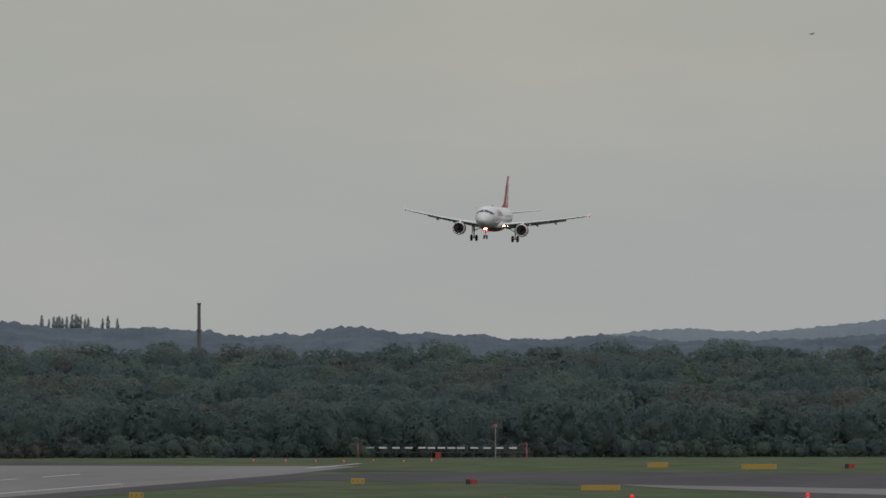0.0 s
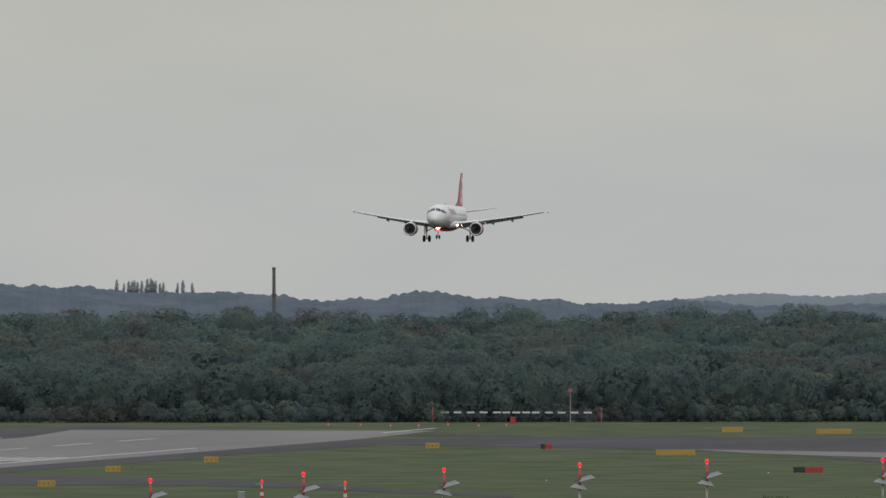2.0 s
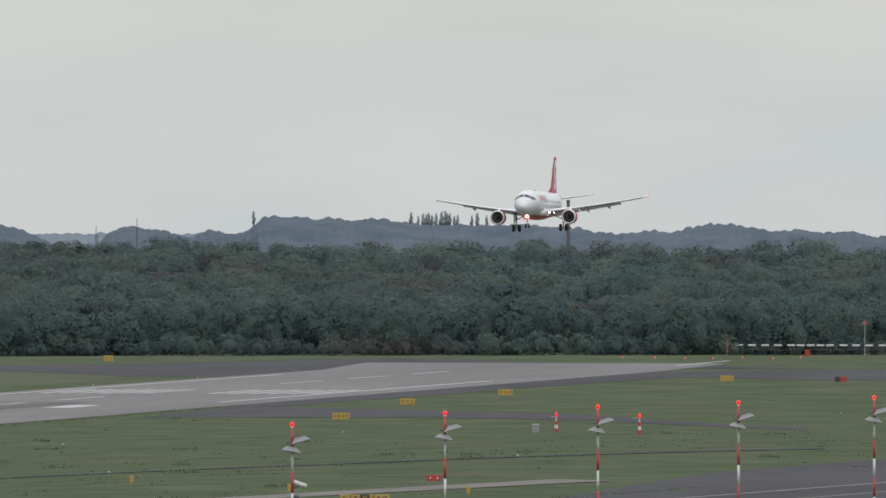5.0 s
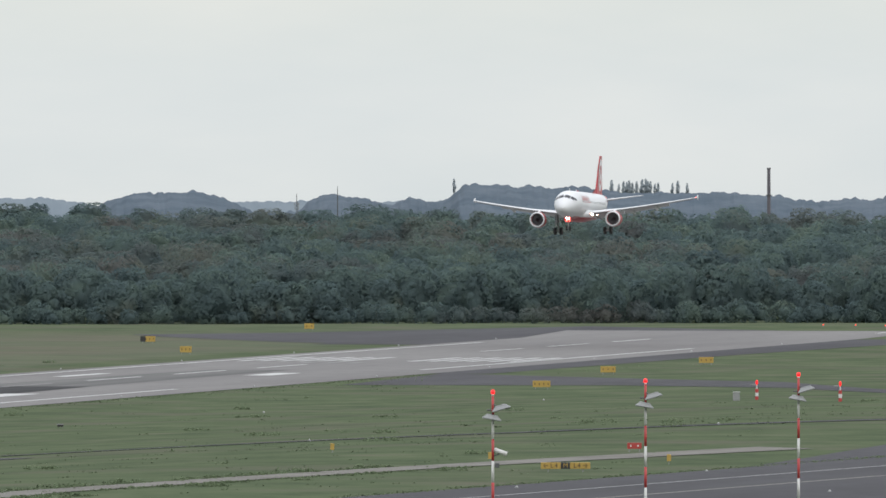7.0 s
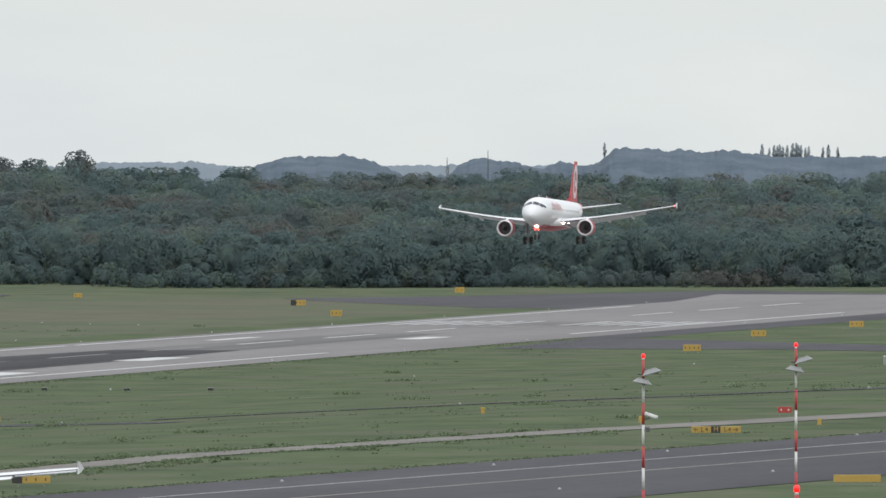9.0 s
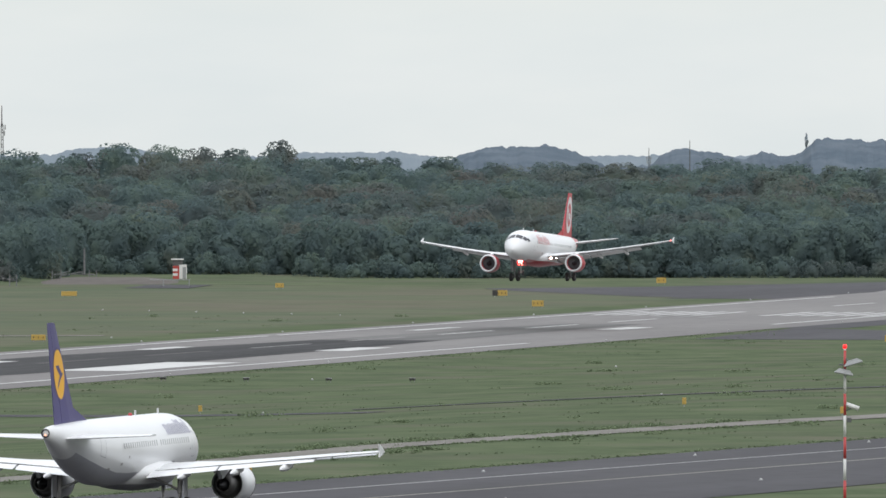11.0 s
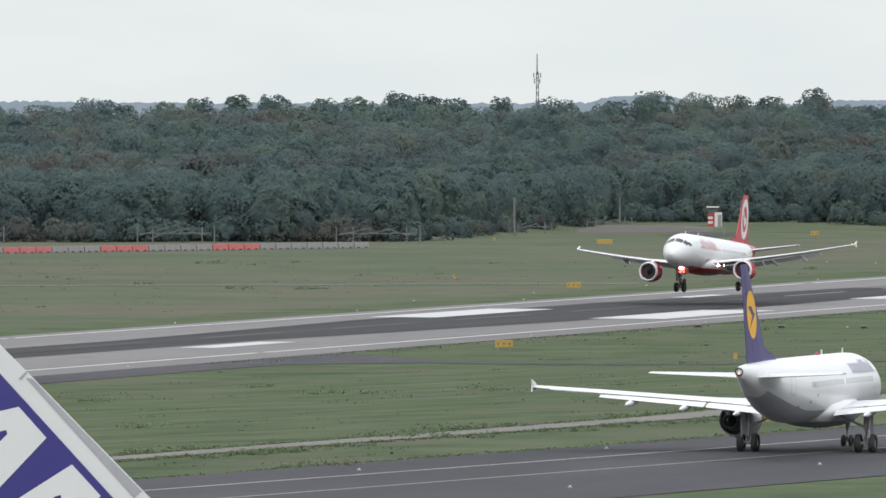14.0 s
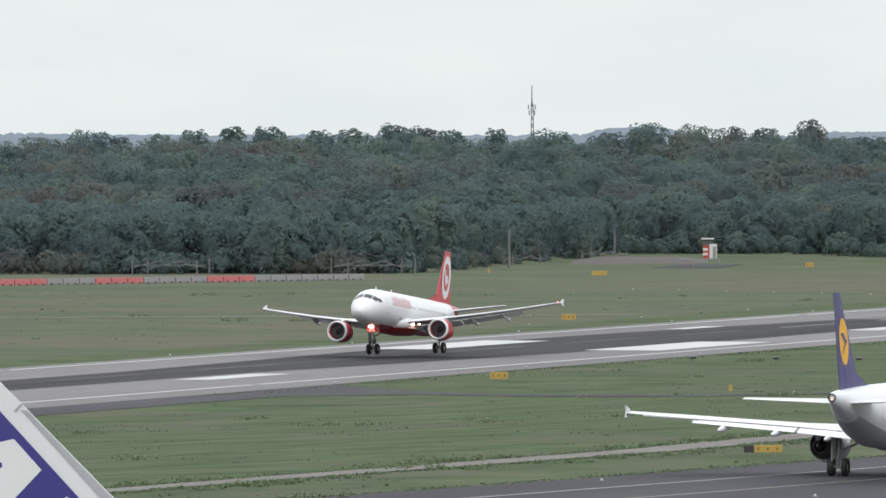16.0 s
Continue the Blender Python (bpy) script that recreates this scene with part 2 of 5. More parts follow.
M_ASPHALT = ramp_mat("taxiway_asphalt", [(0.3, (0.0508, 0.0496, 0.0532)), (0.7, (0.073, 0.0718, 0.0769))], 0.07, stretch=(1, 0.2, 1), second=0.4, second_scale=0.5, second_col=(0.0408, 0.0408, 0.0447))
M_TRACK = ramp_mat("service_road", [(0.3, (0.124, 0.118, 0.105)), (0.7, (0.174, 0.165, 0.15))], 0.2)
M_WHITE_LINE = mat("white_marking", (0.422, 0.422, 0.411), 0.7, vary=0.35, scale=0.3)
M_FAINT_LINE = mat("worn_marking", (0.169, 0.169, 0.164), 0.7, vary=0.5, scale=0.3)
M_YELLOW_LINE = mat("yellow_marking", (0.27, 0.259, 0.209), 0.7, vary=0.3, scale=0.3)
# Leaf greens lightened and blued to carry the haze over the wood.
M_HAZED_FOLIAGE = ramp_mat("hazed_foliage", [(0.28, (0.086, 0.122, 0.13)), (0.46, (0.114, 0.158, 0.156)), (0.58, (0.132, 0.18, 0.158)), (0.74, (0.172, 0.214, 0.166))], 0.1, rough=0.9, gloss=0.0, detail=3.0, second=0.6, second_scale=0.035, second_col=(0.156, 0.134, 0.126), island=0.04, through_light=0.56)
M_BARK = mat("bark", (0.0666, 0.0518, 0.037), 0.9, vary=0.6, scale=2.0)
# Haze is put into both hill colours: blue-grey, paler on the farther one.
M_HAZED_HILL_NEAR = ramp_mat("hazed_wooded_hill", [(0.35, (0.066, 0.088, 0.11)), (0.65, (0.098, 0.12, 0.143))], 0.06, rough=1.0)
M_HAZED_HILL_FAR = ramp_mat("hazed_distant_hill", [(0.35, (0.137, 0.167, 0.192)), (0.65, (0.155, 0.185, 0.207))], 0.02, rough=1.0)


# ---- ground ----
def build_ground():
    xs = [-4900, -3500, -2500, -1800, -1300, -1000, -850, -750] + list(np.arange(-700, -140, 6.0)) + [-140, -100, -50, 0, 60, 150, 300, 600, 1200, 2500]
    ys = [-400, -100, 100, 250, 350, 430, 500] + list(np.arange(540, 1960, 8.0)) + [1980, 2020, 2060, 2100, 2150, 2200, 2300, 2600, 3200, 4000, 4950]
    verts = [(x, y, ground_z(x, y)) for y in ys for x in xs]
    w = len(xs)
    faces = [(j * w + i, j * w + i + 1, (j + 1) * w + i + 1, (j + 1) * w + i) for j in range(len(ys) - 1) for i in range(w - 1)]
    me = bpy.data.meshes.new("ground")
    me.from_pydata(verts, [], faces)
    me.materials.append(M_GRASS)
    for p in me.polygons:
        p.use_smooth = True
    tagged(new("ground", me), "mown green airfield grass with dry brown patches", "grass", kind="structure")


def strip(name, left, right, material, lift, label="", category="", parent=None, step=6.0, kind="structure"):
    """A sheet draped on the ground between two edges given point by point."""
    bm = bmesh.new()
    rows = []
    for (l0, r0), (l1, r1) in zip(zip(left, right), zip(left[1:], right[1:])):
        n = max(1, int(max(math.dist(l0, l1), math.dist(r0, r1)) / step))
        for k in range(n + (l1 == left[-1])):
            f = k / n
            a, b = Vector(l0).lerp(Vector(l1), f), Vector(r0).lerp(Vector(r1), f)
            m = max(1, int((a - b).length / step))
            rows.append([a.lerp(b, i / m) for i in range(m + 1)])
    width = max(len(r) for r in rows)
    grid = []
    for r in rows:
        a, b = r[0], r[-1]
        grid.append([bm.verts.new((*(p := a.lerp(b, i / (width - 1)))[:2], ground_z(p.x, p.y) + lift)) for i in range(width)])
    for a, b in zip(grid, grid[1:]):
        for i in range(width - 1):
            bm.faces.new((a[i], a[i + 1], b[i + 1], b[i]))
    bmesh.ops.recalc_face_normals(bm, faces=bm.faces)
    if parent:
        return part(name, bm, material, parent)
    return tagged(link(name, bm, material), label, category, kind=kind)


def rect(name, x0, x1, y0, y1, material, lift, parent):
    return strip(name, [(x0, y0), (x0, y1)], [(x1, y0), (x1, y1)], material, lift, parent=parent)


def build_runway():
    runway = strip("runway", [(-428, 500), (-428, 1700), (-438, 1770)], [(-372.6, 500), (-372.6, 1700), (-377, 1770)], M_CONCRETE, 0.04,
                   "pale grey concrete runway with white markings and tyre marks", "runway")
    strip("rubber_band", [(-409.5, 520), (-410, 1080), (-415.5, 1170), (-416, 1255), (-413.5, 1300), (-411, 1345)], [(-396.5, 520), (-396, 1080), (-390.5, 1170), (-390.5, 1240), (-392, 1300), (-394.5, 1345)], M_RUBBER, 0.055, parent=runway)
    strip("rubber_fade", [(-411, 1345), (-408.5, 1450)], [(-394.5, 1345), (-397, 1450)], M_RUBBER_THIN, 0.055, parent=runway)
    for x in (-379.6, -424.0):
        for y0, y1 in ((500, 1040), (1042, 1332), (1452, 1612)) if x > -400 else ((500, 1085), (1087, 1366), (1370, 1480), (1482, 1660)):
            rect("edge_line", x - 0.45, x + 0.45, y0, y1, M_WHITE_LINE, 0.07, runway)
    for y in np.arange(559, 1700, 41.0):
        if not 1490 < y + 13 < 1560:
            rect("centre_line", -405.3, -404.5, y, y + 25, M_RUBBER_THIN if y < 1290 else M_WHITE_LINE if y > 1370 else M_FAINT_LINE, 0.07, runway)
    for x0, x1 in ((-392.5, -383.5), (-418.5, -410.5)):
        rect("aiming_point", x0, x1, 1183, 1225, M_WHITE_LINE, 0.072, runway)
    for x0, x1, y0, y1 in ((-394, -390, 1056, 1080), (-393.2, -388.8, 1285, 1304), (-416.2, -413.6, 1286, 1302), (-416.4, -414.4, 1402, 1423), (-393.6, -389.8, 1413, 1429)):
        rect("touchdown_bar", x0, x1, y0, y1, M_WHITE_LINE, 0.072, runway)
    # threshold piano keys and the designator before them, as plain bars
    for i in range(6):
        for x in (-420.6 + 2.9 * i, -396.0 + 2.9 * i):
            rect("threshold_bar", x - 0.62, x + 0.62, 1509, 1538, M_WHITE_LINE, 0.072, runway)
    for x in (-408.2, -404.6, -401.2):
        rect("designator_bar", x - 0.7, x + 0.7, 1495, 1503, M_FAINT_LINE, 0.072, runway)
    strip("lead_in_line", [(-381.6, 1748), (-382.6, 1794)], [(-380.6, 1748), (-381.6, 1794)], M_WHITE_LINE, 0.07, parent=runway)


def build_taxiways():
    c = [(-214.5, 602.5), (-199.7, 714.6)]
    d = (Vector(c[1]) - Vector(c[0])).normalized()
    nrm = Vector((d.y, -d.x))

    def at(s, o):
        p = Vector(c[0]) + d * s + nrm * o
        return (p.x, p.y)
    taxi = strip("taxiway", [at(-500, -18.3), at(420, -18.3)], [at(-500, 19.5), at(420, 19.5)], M_ASPHALT, 0.04, "dark grey asphalt taxiway with thin painted lines", "taxiway")
    for o, w, m in ((0.0, 0.16, M_YELLOW_LINE), (-9.3, 0.14, M_WHITE_LINE)):
        strip("painted_line", [at(-500, o - w), at(420, o - w)], [at(-500, o + w), at(420, o + w)], m, 0.06, parent=taxi)
    # widening where the link joins
    strip("link_taxiway", [at(255, -17.6), at(290, -24), at(350, -36), at(420, -42)], [at(255, -17), at(290, -17), at(350, -17), at(420, -17)], M_ASPHALT, 0.036,
          "dark asphalt link between the taxiway and the runway", "taxiway")
    strip("service_road", [(-256, 610), (-248.3, 676), (-240.5, 731), (-239, 792), (-226, 860), (-212, 925)],
          [(-251.2, 610), (-243, 678), (-235, 731), (-233.8, 790), (-221.6, 858), (-206, 920)], M_TRACK, 0.05, "narrow pale service road through the grass", "road")
    strip("cable_trench", [(-292, 966), (-252, 1000), (-221, 1080)], [(-290.4, 962), (-250, 995), (-219, 1074)], M_ASPHALT, 0.05,
          "narrow dark strip crossing the grass", "path")
    # asphalt by the runway's far end
    strip("holding_area", [(-374, 1430), (-374, 1569), (-374, 1690), (-345, 1718), (-286, 1714), (-190, 1700)], [(-364.5, 1431), (-362, 1569), (-358, 1645), (-319, 1621), (-287, 1584), (-225, 1430)],
          M_ASPHALT, 0.03, "dark asphalt holding area at the runway's end", "taxiway")
    strip("turning_area", [(-446, 1640), (-446, 1740), (-444, 1812)], [(-428, 1640), (-428, 1722), (-350, 1722)], M_ASPHALT, 0.034, "dark asphalt beside the start of the runway", "taxiway")
    strip("parallel_strip", [(-371, 1432), (-340, 1405), (-313, 1381), (-288, 1326), (-262, 1270)], [(-366, 1361), (-330, 1361), (-304, 1342), (-281, 1296), (-255, 1240)], M_ASPHALT, 0.032,
          "worn asphalt strip across the grass", "taxiway")
    strip("far_strip", [(-498, 1722), (-490, 1730), (-478, 1742), (-444, 1812)], [(-497, 1719), (-486, 1700), (-456, 1659), (-433, 1640)], M_ASPHALT, 0.03, "dark asphalt strip beyond the runway", "taxiway")
    strip("concrete_strip", [(-305, 1614), (-265, 1588), (-235, 1566)], [(-291, 1584), (-258, 1546), (-228, 1510)], M_CONCRETE, 0.045, "pale concrete slab strip by the holding area", "pavement")
    strip("runway_exit", [(-374, 1046), (-362, 1030), (-352, 1018), (-329, 999), (-281, 941)], [(-374, 990), (-363, 1004), (-352, 1011), (-330, 993), (-282, 936)], M_ASPHALT, 0.035, "narrow asphalt exit from the runway", "taxiway")
    strip("runway_shoulder", [(-372.5, 820), (-372.5, 1000)], [(-364.5, 820), (-363.5, 1004)], M_ASPHALT, 0.033, "dark asphalt shoulder along the runway", "pavement")
    strip("field_track", [(-560, 1318), (-520, 1334), (-446, 1366)], [(-559, 1314), (-519, 1330), (-445, 1362)], M_TRACK, 0.04, "thin pale track in the far grass", "road")


# ---- trees ----
def leaf_cloud(rng, blobs, count, size, jitter=0.3, deep=0.86):
    """Leaf tufts on the outsides of lumps, as separate small faces: vertices with soft normals."""
    w = np.array([b[3] ** 2 for b in blobs])
    pick = rng.choice(len(blobs), count, p=w / w.sum())
    c = np.array([b[:3] for b in blobs])[pick]
    r = np.array([b[3] for b in blobs])[pick]
    heart = np.array([0, 0, max(b[2] for b in blobs) * 0.4])
    away = c - heart
    away /= np.linalg.norm(away, axis=1)[:, None] + 1e-6
    d = rng.normal(size=(count, 3)) * 0.8 + away * 0.75 + np.array([0, 0, 0.15])
    d /= np.linalg.norm(d, axis=1)[:, None]
    p = c + d * (r * rng.uniform(deep, 1.08, count))[:, None]
    n = d + rng.normal(size=(count, 3)) * jitter
    n /= np.linalg.norm(n, axis=1)[:, None]
    a = np.cross(n, rng.normal(size=(count, 3)))
    a /= np.linalg.norm(a, axis=1)[:, None]
    b = np.cross(n, a)
    s = size * rng.uniform(0.55, 1.35, (count, 1))
    s2 = s * rng.uniform(0.5, 0.9, (count, 1))
    v = np.stack([p - b * s2 + a * s * 0.1, p + a * s, p + b * s2 - a * s * 0.2, p - a * s], 1).reshape(-1, 3)
    soft = d * 0.8 + away * 0.35 + n * 0.2 + np.array([0, 0, 0.2])
    soft /= np.linalg.norm(soft, axis=1)[:, None]
    return np.concatenate([v, np.repeat(soft, 4, 0)], 1)


def crown_blobs(rng, h, w, count, low=0.1):
    """Billows of a broad rounded crown: lumps over a dome, smaller ones between."""
    blobs = []
    lean = rng.normal(size=2) * w * 0.03
    for i in range(count):
        u = (i + rng.uniform(0.1, 0.9)) / count
        z = low + (0.9 - low) * u
        ring = math.sqrt(max(0.05, 1 - ((z - 0.36) / 0.62) ** 2))
        a = i * 2.39996 + rng.uniform(-0.5, 0.5)
        q = w * 0.38 * ring * rng.uniform(0.9, 1.06)
        blobs.append((q * math.cos(a) + lean[0] * z, q * math.sin(a) + lean[1] * z, h * z * rng.uniform(0.96, 1.03), w * rng.uniform(0.12, 0.19)))
    blobs.append((lean[0], lean[1], h * 0.86, w * 0.17))
    return blobs


def with_core(rng, h, w, leaves, rings=7, seg=12, fill=0.36):
    """Adds the closed inner mass of twigs and leaves behind the tufts."""
    out = [leaves]
    off = rng.uniform(0, 50)

    def at(t, a):
        k = Vector((math.sin(t) * math.cos(a), math.sin(t) * math.sin(a), math.cos(t)))
        f = 1 + 0.22 * noise.noise(k * 2.2 + Vector((off, 0, 0)))
        return (w * fill * f * k.x, w * fill * f * k.y, h * 0.45 + h * (fill + 0.03) * f * k.z, k.x, k.y, k.z * 0.8 + 0.25)
    for i in range(rings):
        t0, t1 = math.pi * i / rings, math.pi * (i + 1) / rings
        for j in range(seg):
            a0, a1 = 2 * math.pi * j / seg, 2 * math.pi * ((j + 1) % seg) / seg
            out.append(np.array([at(t0, a0), at(t1, a0), at(t1, a1), at(t0, a1)]))
    return np.concatenate(out)


def mesh_from(name, v, material):
    me = bpy.data.meshes.new(name)
    n = len(v) // 4
    me.vertices.add(len(v))
    me.vertices.foreach_set("co", v[:, :3].astype(np.float32).ravel())
    me.loops.add(n * 4)
    me.loops.foreach_set("vertex_index", np.arange(n * 4, dtype=np.int32))
    me.polygons.add(n)
    me.polygons.foreach_set("loop_start", np.arange(0, n * 4, 4, dtype=np.int32))
    me.polygons.foreach_set("loop_total", np.full(n, 4, dtype=np.int32))
    me.polygons.foreach_set("use_smooth", np.ones(n, dtype=bool))
    me.update()
    me.materials.append(material)
    me.normals_split_custom_set_from_vertices(v[:, 3:6])
    return me


def trunk_bm(h):
    bm = bmesh.new()
    add_rod(bm, (0, 0, -0.6), (0, 0, h * 0.6), 0.28, 0.12, 7)
    for k in range(4):
        a = k * 1.7
        add_rod(bm, (0, 0, h * (0.3 + 0.06 * k)), (1.6 * math.cos(a), 1.6 * math.sin(a), h * (0.5 + 0.06 * k)), 0.11, 0.04, 5)
    return bm


SKYLINE = [(-4000, -12), (-3350, -10), (-3150, 2), (-2950, 10), (-2750, 14), (-2560, 6), (-2400, 0), (-2200, 13), (-2050, 12), (-1900, 8), (-1780, -4), (-1600, -16), (-1200, -16), (-900, -15), (-500, -16), (-200, -18), (200, -16),
           (300, -10), (600, -20), (1500, -20)]


def wood_top(az, f):
    """Height angle of the canopy, in units of the lens, from the edge (f 0) to the crest (f 1)."""
    a = radians(az + RWY_AZ) * F_PX
    crest = np.interp(a, [p[0] for p in SKYLINE], [p[1] for p in SKYLINE])
    edge = -122 - 14 * smooth(-15.0, -18.0, az)
    return edge + (crest + 8 - edge) * f ** 0.8


def build_wood():
    rng = np.random.default_rng(5)
    protos = []
    for i in range(9):
        h, w = rng.uniform(6.6, 10.0), rng.uniform(6.5, 11.5)
        t = thing("tree", "broadleaf tree with a dense dark green crown at the wood's edge", "tree", group="trees at the edge of the wood")
        part("trunk", trunk_bm(h), M_BARK, t)
        lumps = crown_blobs(rng, h, w, 40, 0.03)
        crown = new("crown", mesh_from("crown", with_core(rng, h, w, leaf_cloud(rng, lumps, 3600, 0.27, 0.22, 0.9), 7, 12, 0.34), M_HAZED_FOLIAGE))
        crown.parent = t
        protos.append(t)
    used = set()
    az = -22.2
    while az < -8.4:
        az += rng.uniform(0.10, 0.19)
        r = front_at(az) + rng.uniform(-4, 16)
        x, y = r * math.sin(radians(az)), r * math.cos(radians(az))
        m = pose(x, y, ground_z(x, y) - 0.1, 0, 0, rng.uniform(0, 360))
        i = int(rng.integers(9))
        if i in used:
            copy_thing(protos[i], m)
        else:
            protos[i].matrix_basis = m
            used.add(i)
    for i in set(range(9)) - used:
        r = 1925.0 + 8 * i
        x, y = r * math.sin(radians(-8.2)), r * math.cos(radians(-8.2))
        protos[i].matrix_basis = pose(x, y, ground_z(x, y) - 0.1)
    # the rest of the wood on the slope behind
    shapes = []
    for i in range(12):
        h, w = rng.uniform(9.0, 11.0), rng.uniform(7.0, 12.5)
        lumps = crown_blobs(rng, h, w, 38, 0.4)
        shapes.append((h, w, with_core(rng, h, w, leaf_cloud(rng, lumps, 1150, 0.31, 0.2, 0.9), 6, 10, 0.4)))
    bushes = []
    for i in range(4):
        lumps = crown_blobs(rng, 3.0, 4.4, 22, 0.0)
        bushes.append((3.0, 4.4, with_core(rng, 3.0, 4.4, leaf_cloud(rng, lumps, 620, 0.2, 0.5), 5, 9, 0.3)))
    spires = []
    for i in range(4):                    # slender standards that break the skyline
        h, w = 11.0, rng.uniform(4.6, 6.8)
        lumps = crown_blobs(rng, h, w, 40, 0.3)
        spires.append((h, w, with_core(rng, h, w * 0.9, leaf_cloud(rng, lumps, 1300, 0.27, 0.3), 6, 10, 0.38)))
    out = []
    rows = 11
    for row in range(-1, rows):
        az = -22.4 + rng.uniform(0, 0.2)
        while az < -8.3:
            h, w, v = shapes[rng.integers(12)]
            f = max(0.0, (row + rng.uniform(0.2, 0.9)) / rows)
            deep = 16 + 285 * f
            s = rng.uniform(0.85, 1.15)
            if row < 0:                   # low scrub along the edge
                h, w, v = bushes[rng.integers(4)]
                deep, s = rng.uniform(-8, -1), rng.uniform(0.6, 1.25)
            az += math.degrees(w * s * rng.uniform(0.62, 0.95) / 2000.0)
            top = wood_top(az, f) + rng.normal() * (5 + 4 * (1 - f))
            if row == rows - 1 and az < -15.6 and rng.random() < 0.55:
                h, w, v = spires[rng.integers(4)]
                top += rng.uniform(1, 13)
            r = front_at(az) + deep
            x, y = r * math.sin(radians(az)), r * math.cos(radians(az))
            g = ground_z(x, y)
            sz = s if row < 0 else min(1.7, max(0.55, (CAM_Z + r * top / F_PX - g) / (h * 1.02)))
            a = rng.uniform(0, 2 * math.pi)
            c, n = math.cos(a), math.sin(a)
            o = np.empty_like(v)
            o[:, 0] = (v[:, 0] * c - v[:, 1] * n) * s + x
            o[:, 1] = (v[:, 0] * n + v[:, 1] * c) * s + y
            o[:, 2] = v[:, 2] * sz + g
            o[:, 3] = v[:, 3] * c - v[:, 4] * n
            o[:, 4] = v[:, 3] * n + v[:, 4] * c
            o[:, 5] = v[:, 5]
            out.append(o)
    ob = new("woodland", mesh_from("woodland", np.concatenate(out), M_HAZED_FOLIAGE))
    tagged(ob, "dense dark green deciduous wood on a gentle slope", "woodland", kind="stuff")


# ---- distance ----
def ridge(name, label, r, points, material, lump=6.0):
    """A wooded ridge at distance r, in steps of tree crowns: bearing in units of the lens and height of its crest above eye level in the same units."""
    a0, a1 = points[0][0], points[-1][0]
    az = np.arange(a0, a1, 1.6)
    crest = np.interp(az, [p[0] for p in points], [p[1] for p in points])
    crest = np.convolve(np.pad(crest, 8, "edge"), np.ones(17) / 17, "valid")
    levels = 9
    verts = []
    for k in range(levels):
        down = 0.0 if k == 0 else 2.0 + 5.5 * (k - 1) + 0.9 * k * k
        for a, e in zip(az, crest):
            bump = lump * (0.35 * noise.noise((a * 0.03, k * 3.1, r)) + 0.7 * abs(noise.noise((a * 0.052, k * 1.7, r + 5))) + 0.16 * noise.noise((a * 0.17, k * 2.3, r + 9)))
            rr = r - 26.0 * k + 12 * noise.noise((a * 0.03, k * 0.8, r + 3))
            ee = min(e, e - down) + bump * (1.0 if k < 6 else 0.5) if k < levels - 1 else -95.0
            t = a / F_PX - radians(RWY_AZ)
            verts.append((rr * math.sin(t), rr * math.cos(t), CAM_Z + rr * ee / F_PX))
    n = len(az)
    faces = [(k * n + i, k * n + i + 1, (k + 1) * n + i + 1, (k + 1) * n + i) for k in range(levels - 1) for i in range(n - 1)]
    me = bpy.data.meshes.new(name)
    me.from_pydata(verts, [], faces)
    me.materials.append(material)
    for p in me.polygons:
        p.use_smooth = True
    return tagged(new(name, me), label, "hill", kind="structure")


def build_distance():
    ridge("backdrop_far", "wooded hills on the horizon, coloured pale blue-grey for haze", 4700,
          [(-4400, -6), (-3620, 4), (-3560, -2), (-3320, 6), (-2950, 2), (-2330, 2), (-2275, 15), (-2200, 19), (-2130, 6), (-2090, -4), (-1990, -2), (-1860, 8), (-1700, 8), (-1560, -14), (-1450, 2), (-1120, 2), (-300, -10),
           (130, -10), (300, 6), (420, 16), (560, 8), (700, 22), (860, 38), (1200, 40), (1900, 30)], M_HAZED_HILL_FAR, 8.0)
    ridge("backdrop_near", "wooded ridges beyond the wood, coloured blue-grey for haze", 4200,
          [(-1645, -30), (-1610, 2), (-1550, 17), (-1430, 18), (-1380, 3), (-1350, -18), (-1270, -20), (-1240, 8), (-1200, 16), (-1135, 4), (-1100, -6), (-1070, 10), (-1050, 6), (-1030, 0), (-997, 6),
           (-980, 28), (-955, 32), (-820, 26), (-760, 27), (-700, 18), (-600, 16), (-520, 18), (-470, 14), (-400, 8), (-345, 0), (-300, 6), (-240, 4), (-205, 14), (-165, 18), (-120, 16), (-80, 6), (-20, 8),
           (30, 2), (70, 6), (95, -2), (200, -4), (280, 4), (330, 2), (420, -8), (470, -6), (640, -4), (800, 6), (1100, 10)], M_HAZED_HILL_NEAR, 11.0)


build_ground()
build_runway()
build_taxiways()
build_wood()
build_distance()


# ---- aircraft ----
M_WHITE = mat("white_paint", (0.575, 0.583, 0.592), 0.3, vary=0.12, scale=0.5, tint=(0.444, 0.444, 0.444))
M_CABIN = mat("cabin_window_glass", (0.36, 0.37, 0.385), 0.2)
M_NOZZLE = mat("exhaust_metal", (0.14, 0.135, 0.13), 0.45, 0.5, vary=0.3, scale=1.0)
M_GREY_BELLY = mat("grey_paint", (0.32, 0.325, 0.355), 0.4, vary=0.3, scale=0.5, tint=(0.21, 0.215, 0.23))
M_RED = mat("red_paint", (0.357, 0.0255, 0.034), 0.35, vary=0.2, scale=0.5, tint=(0.255, 0.017, 0.0255))
M_BLUE = mat("dark_blue_paint", (0.052, 0.042, 0.155), 0.35, vary=0.2, scale=0.5, tint=(0.04, 0.034, 0.12))
M_YELLOW = mat("yellow_paint", (0.68, 0.357, 0.0255), 0.4)
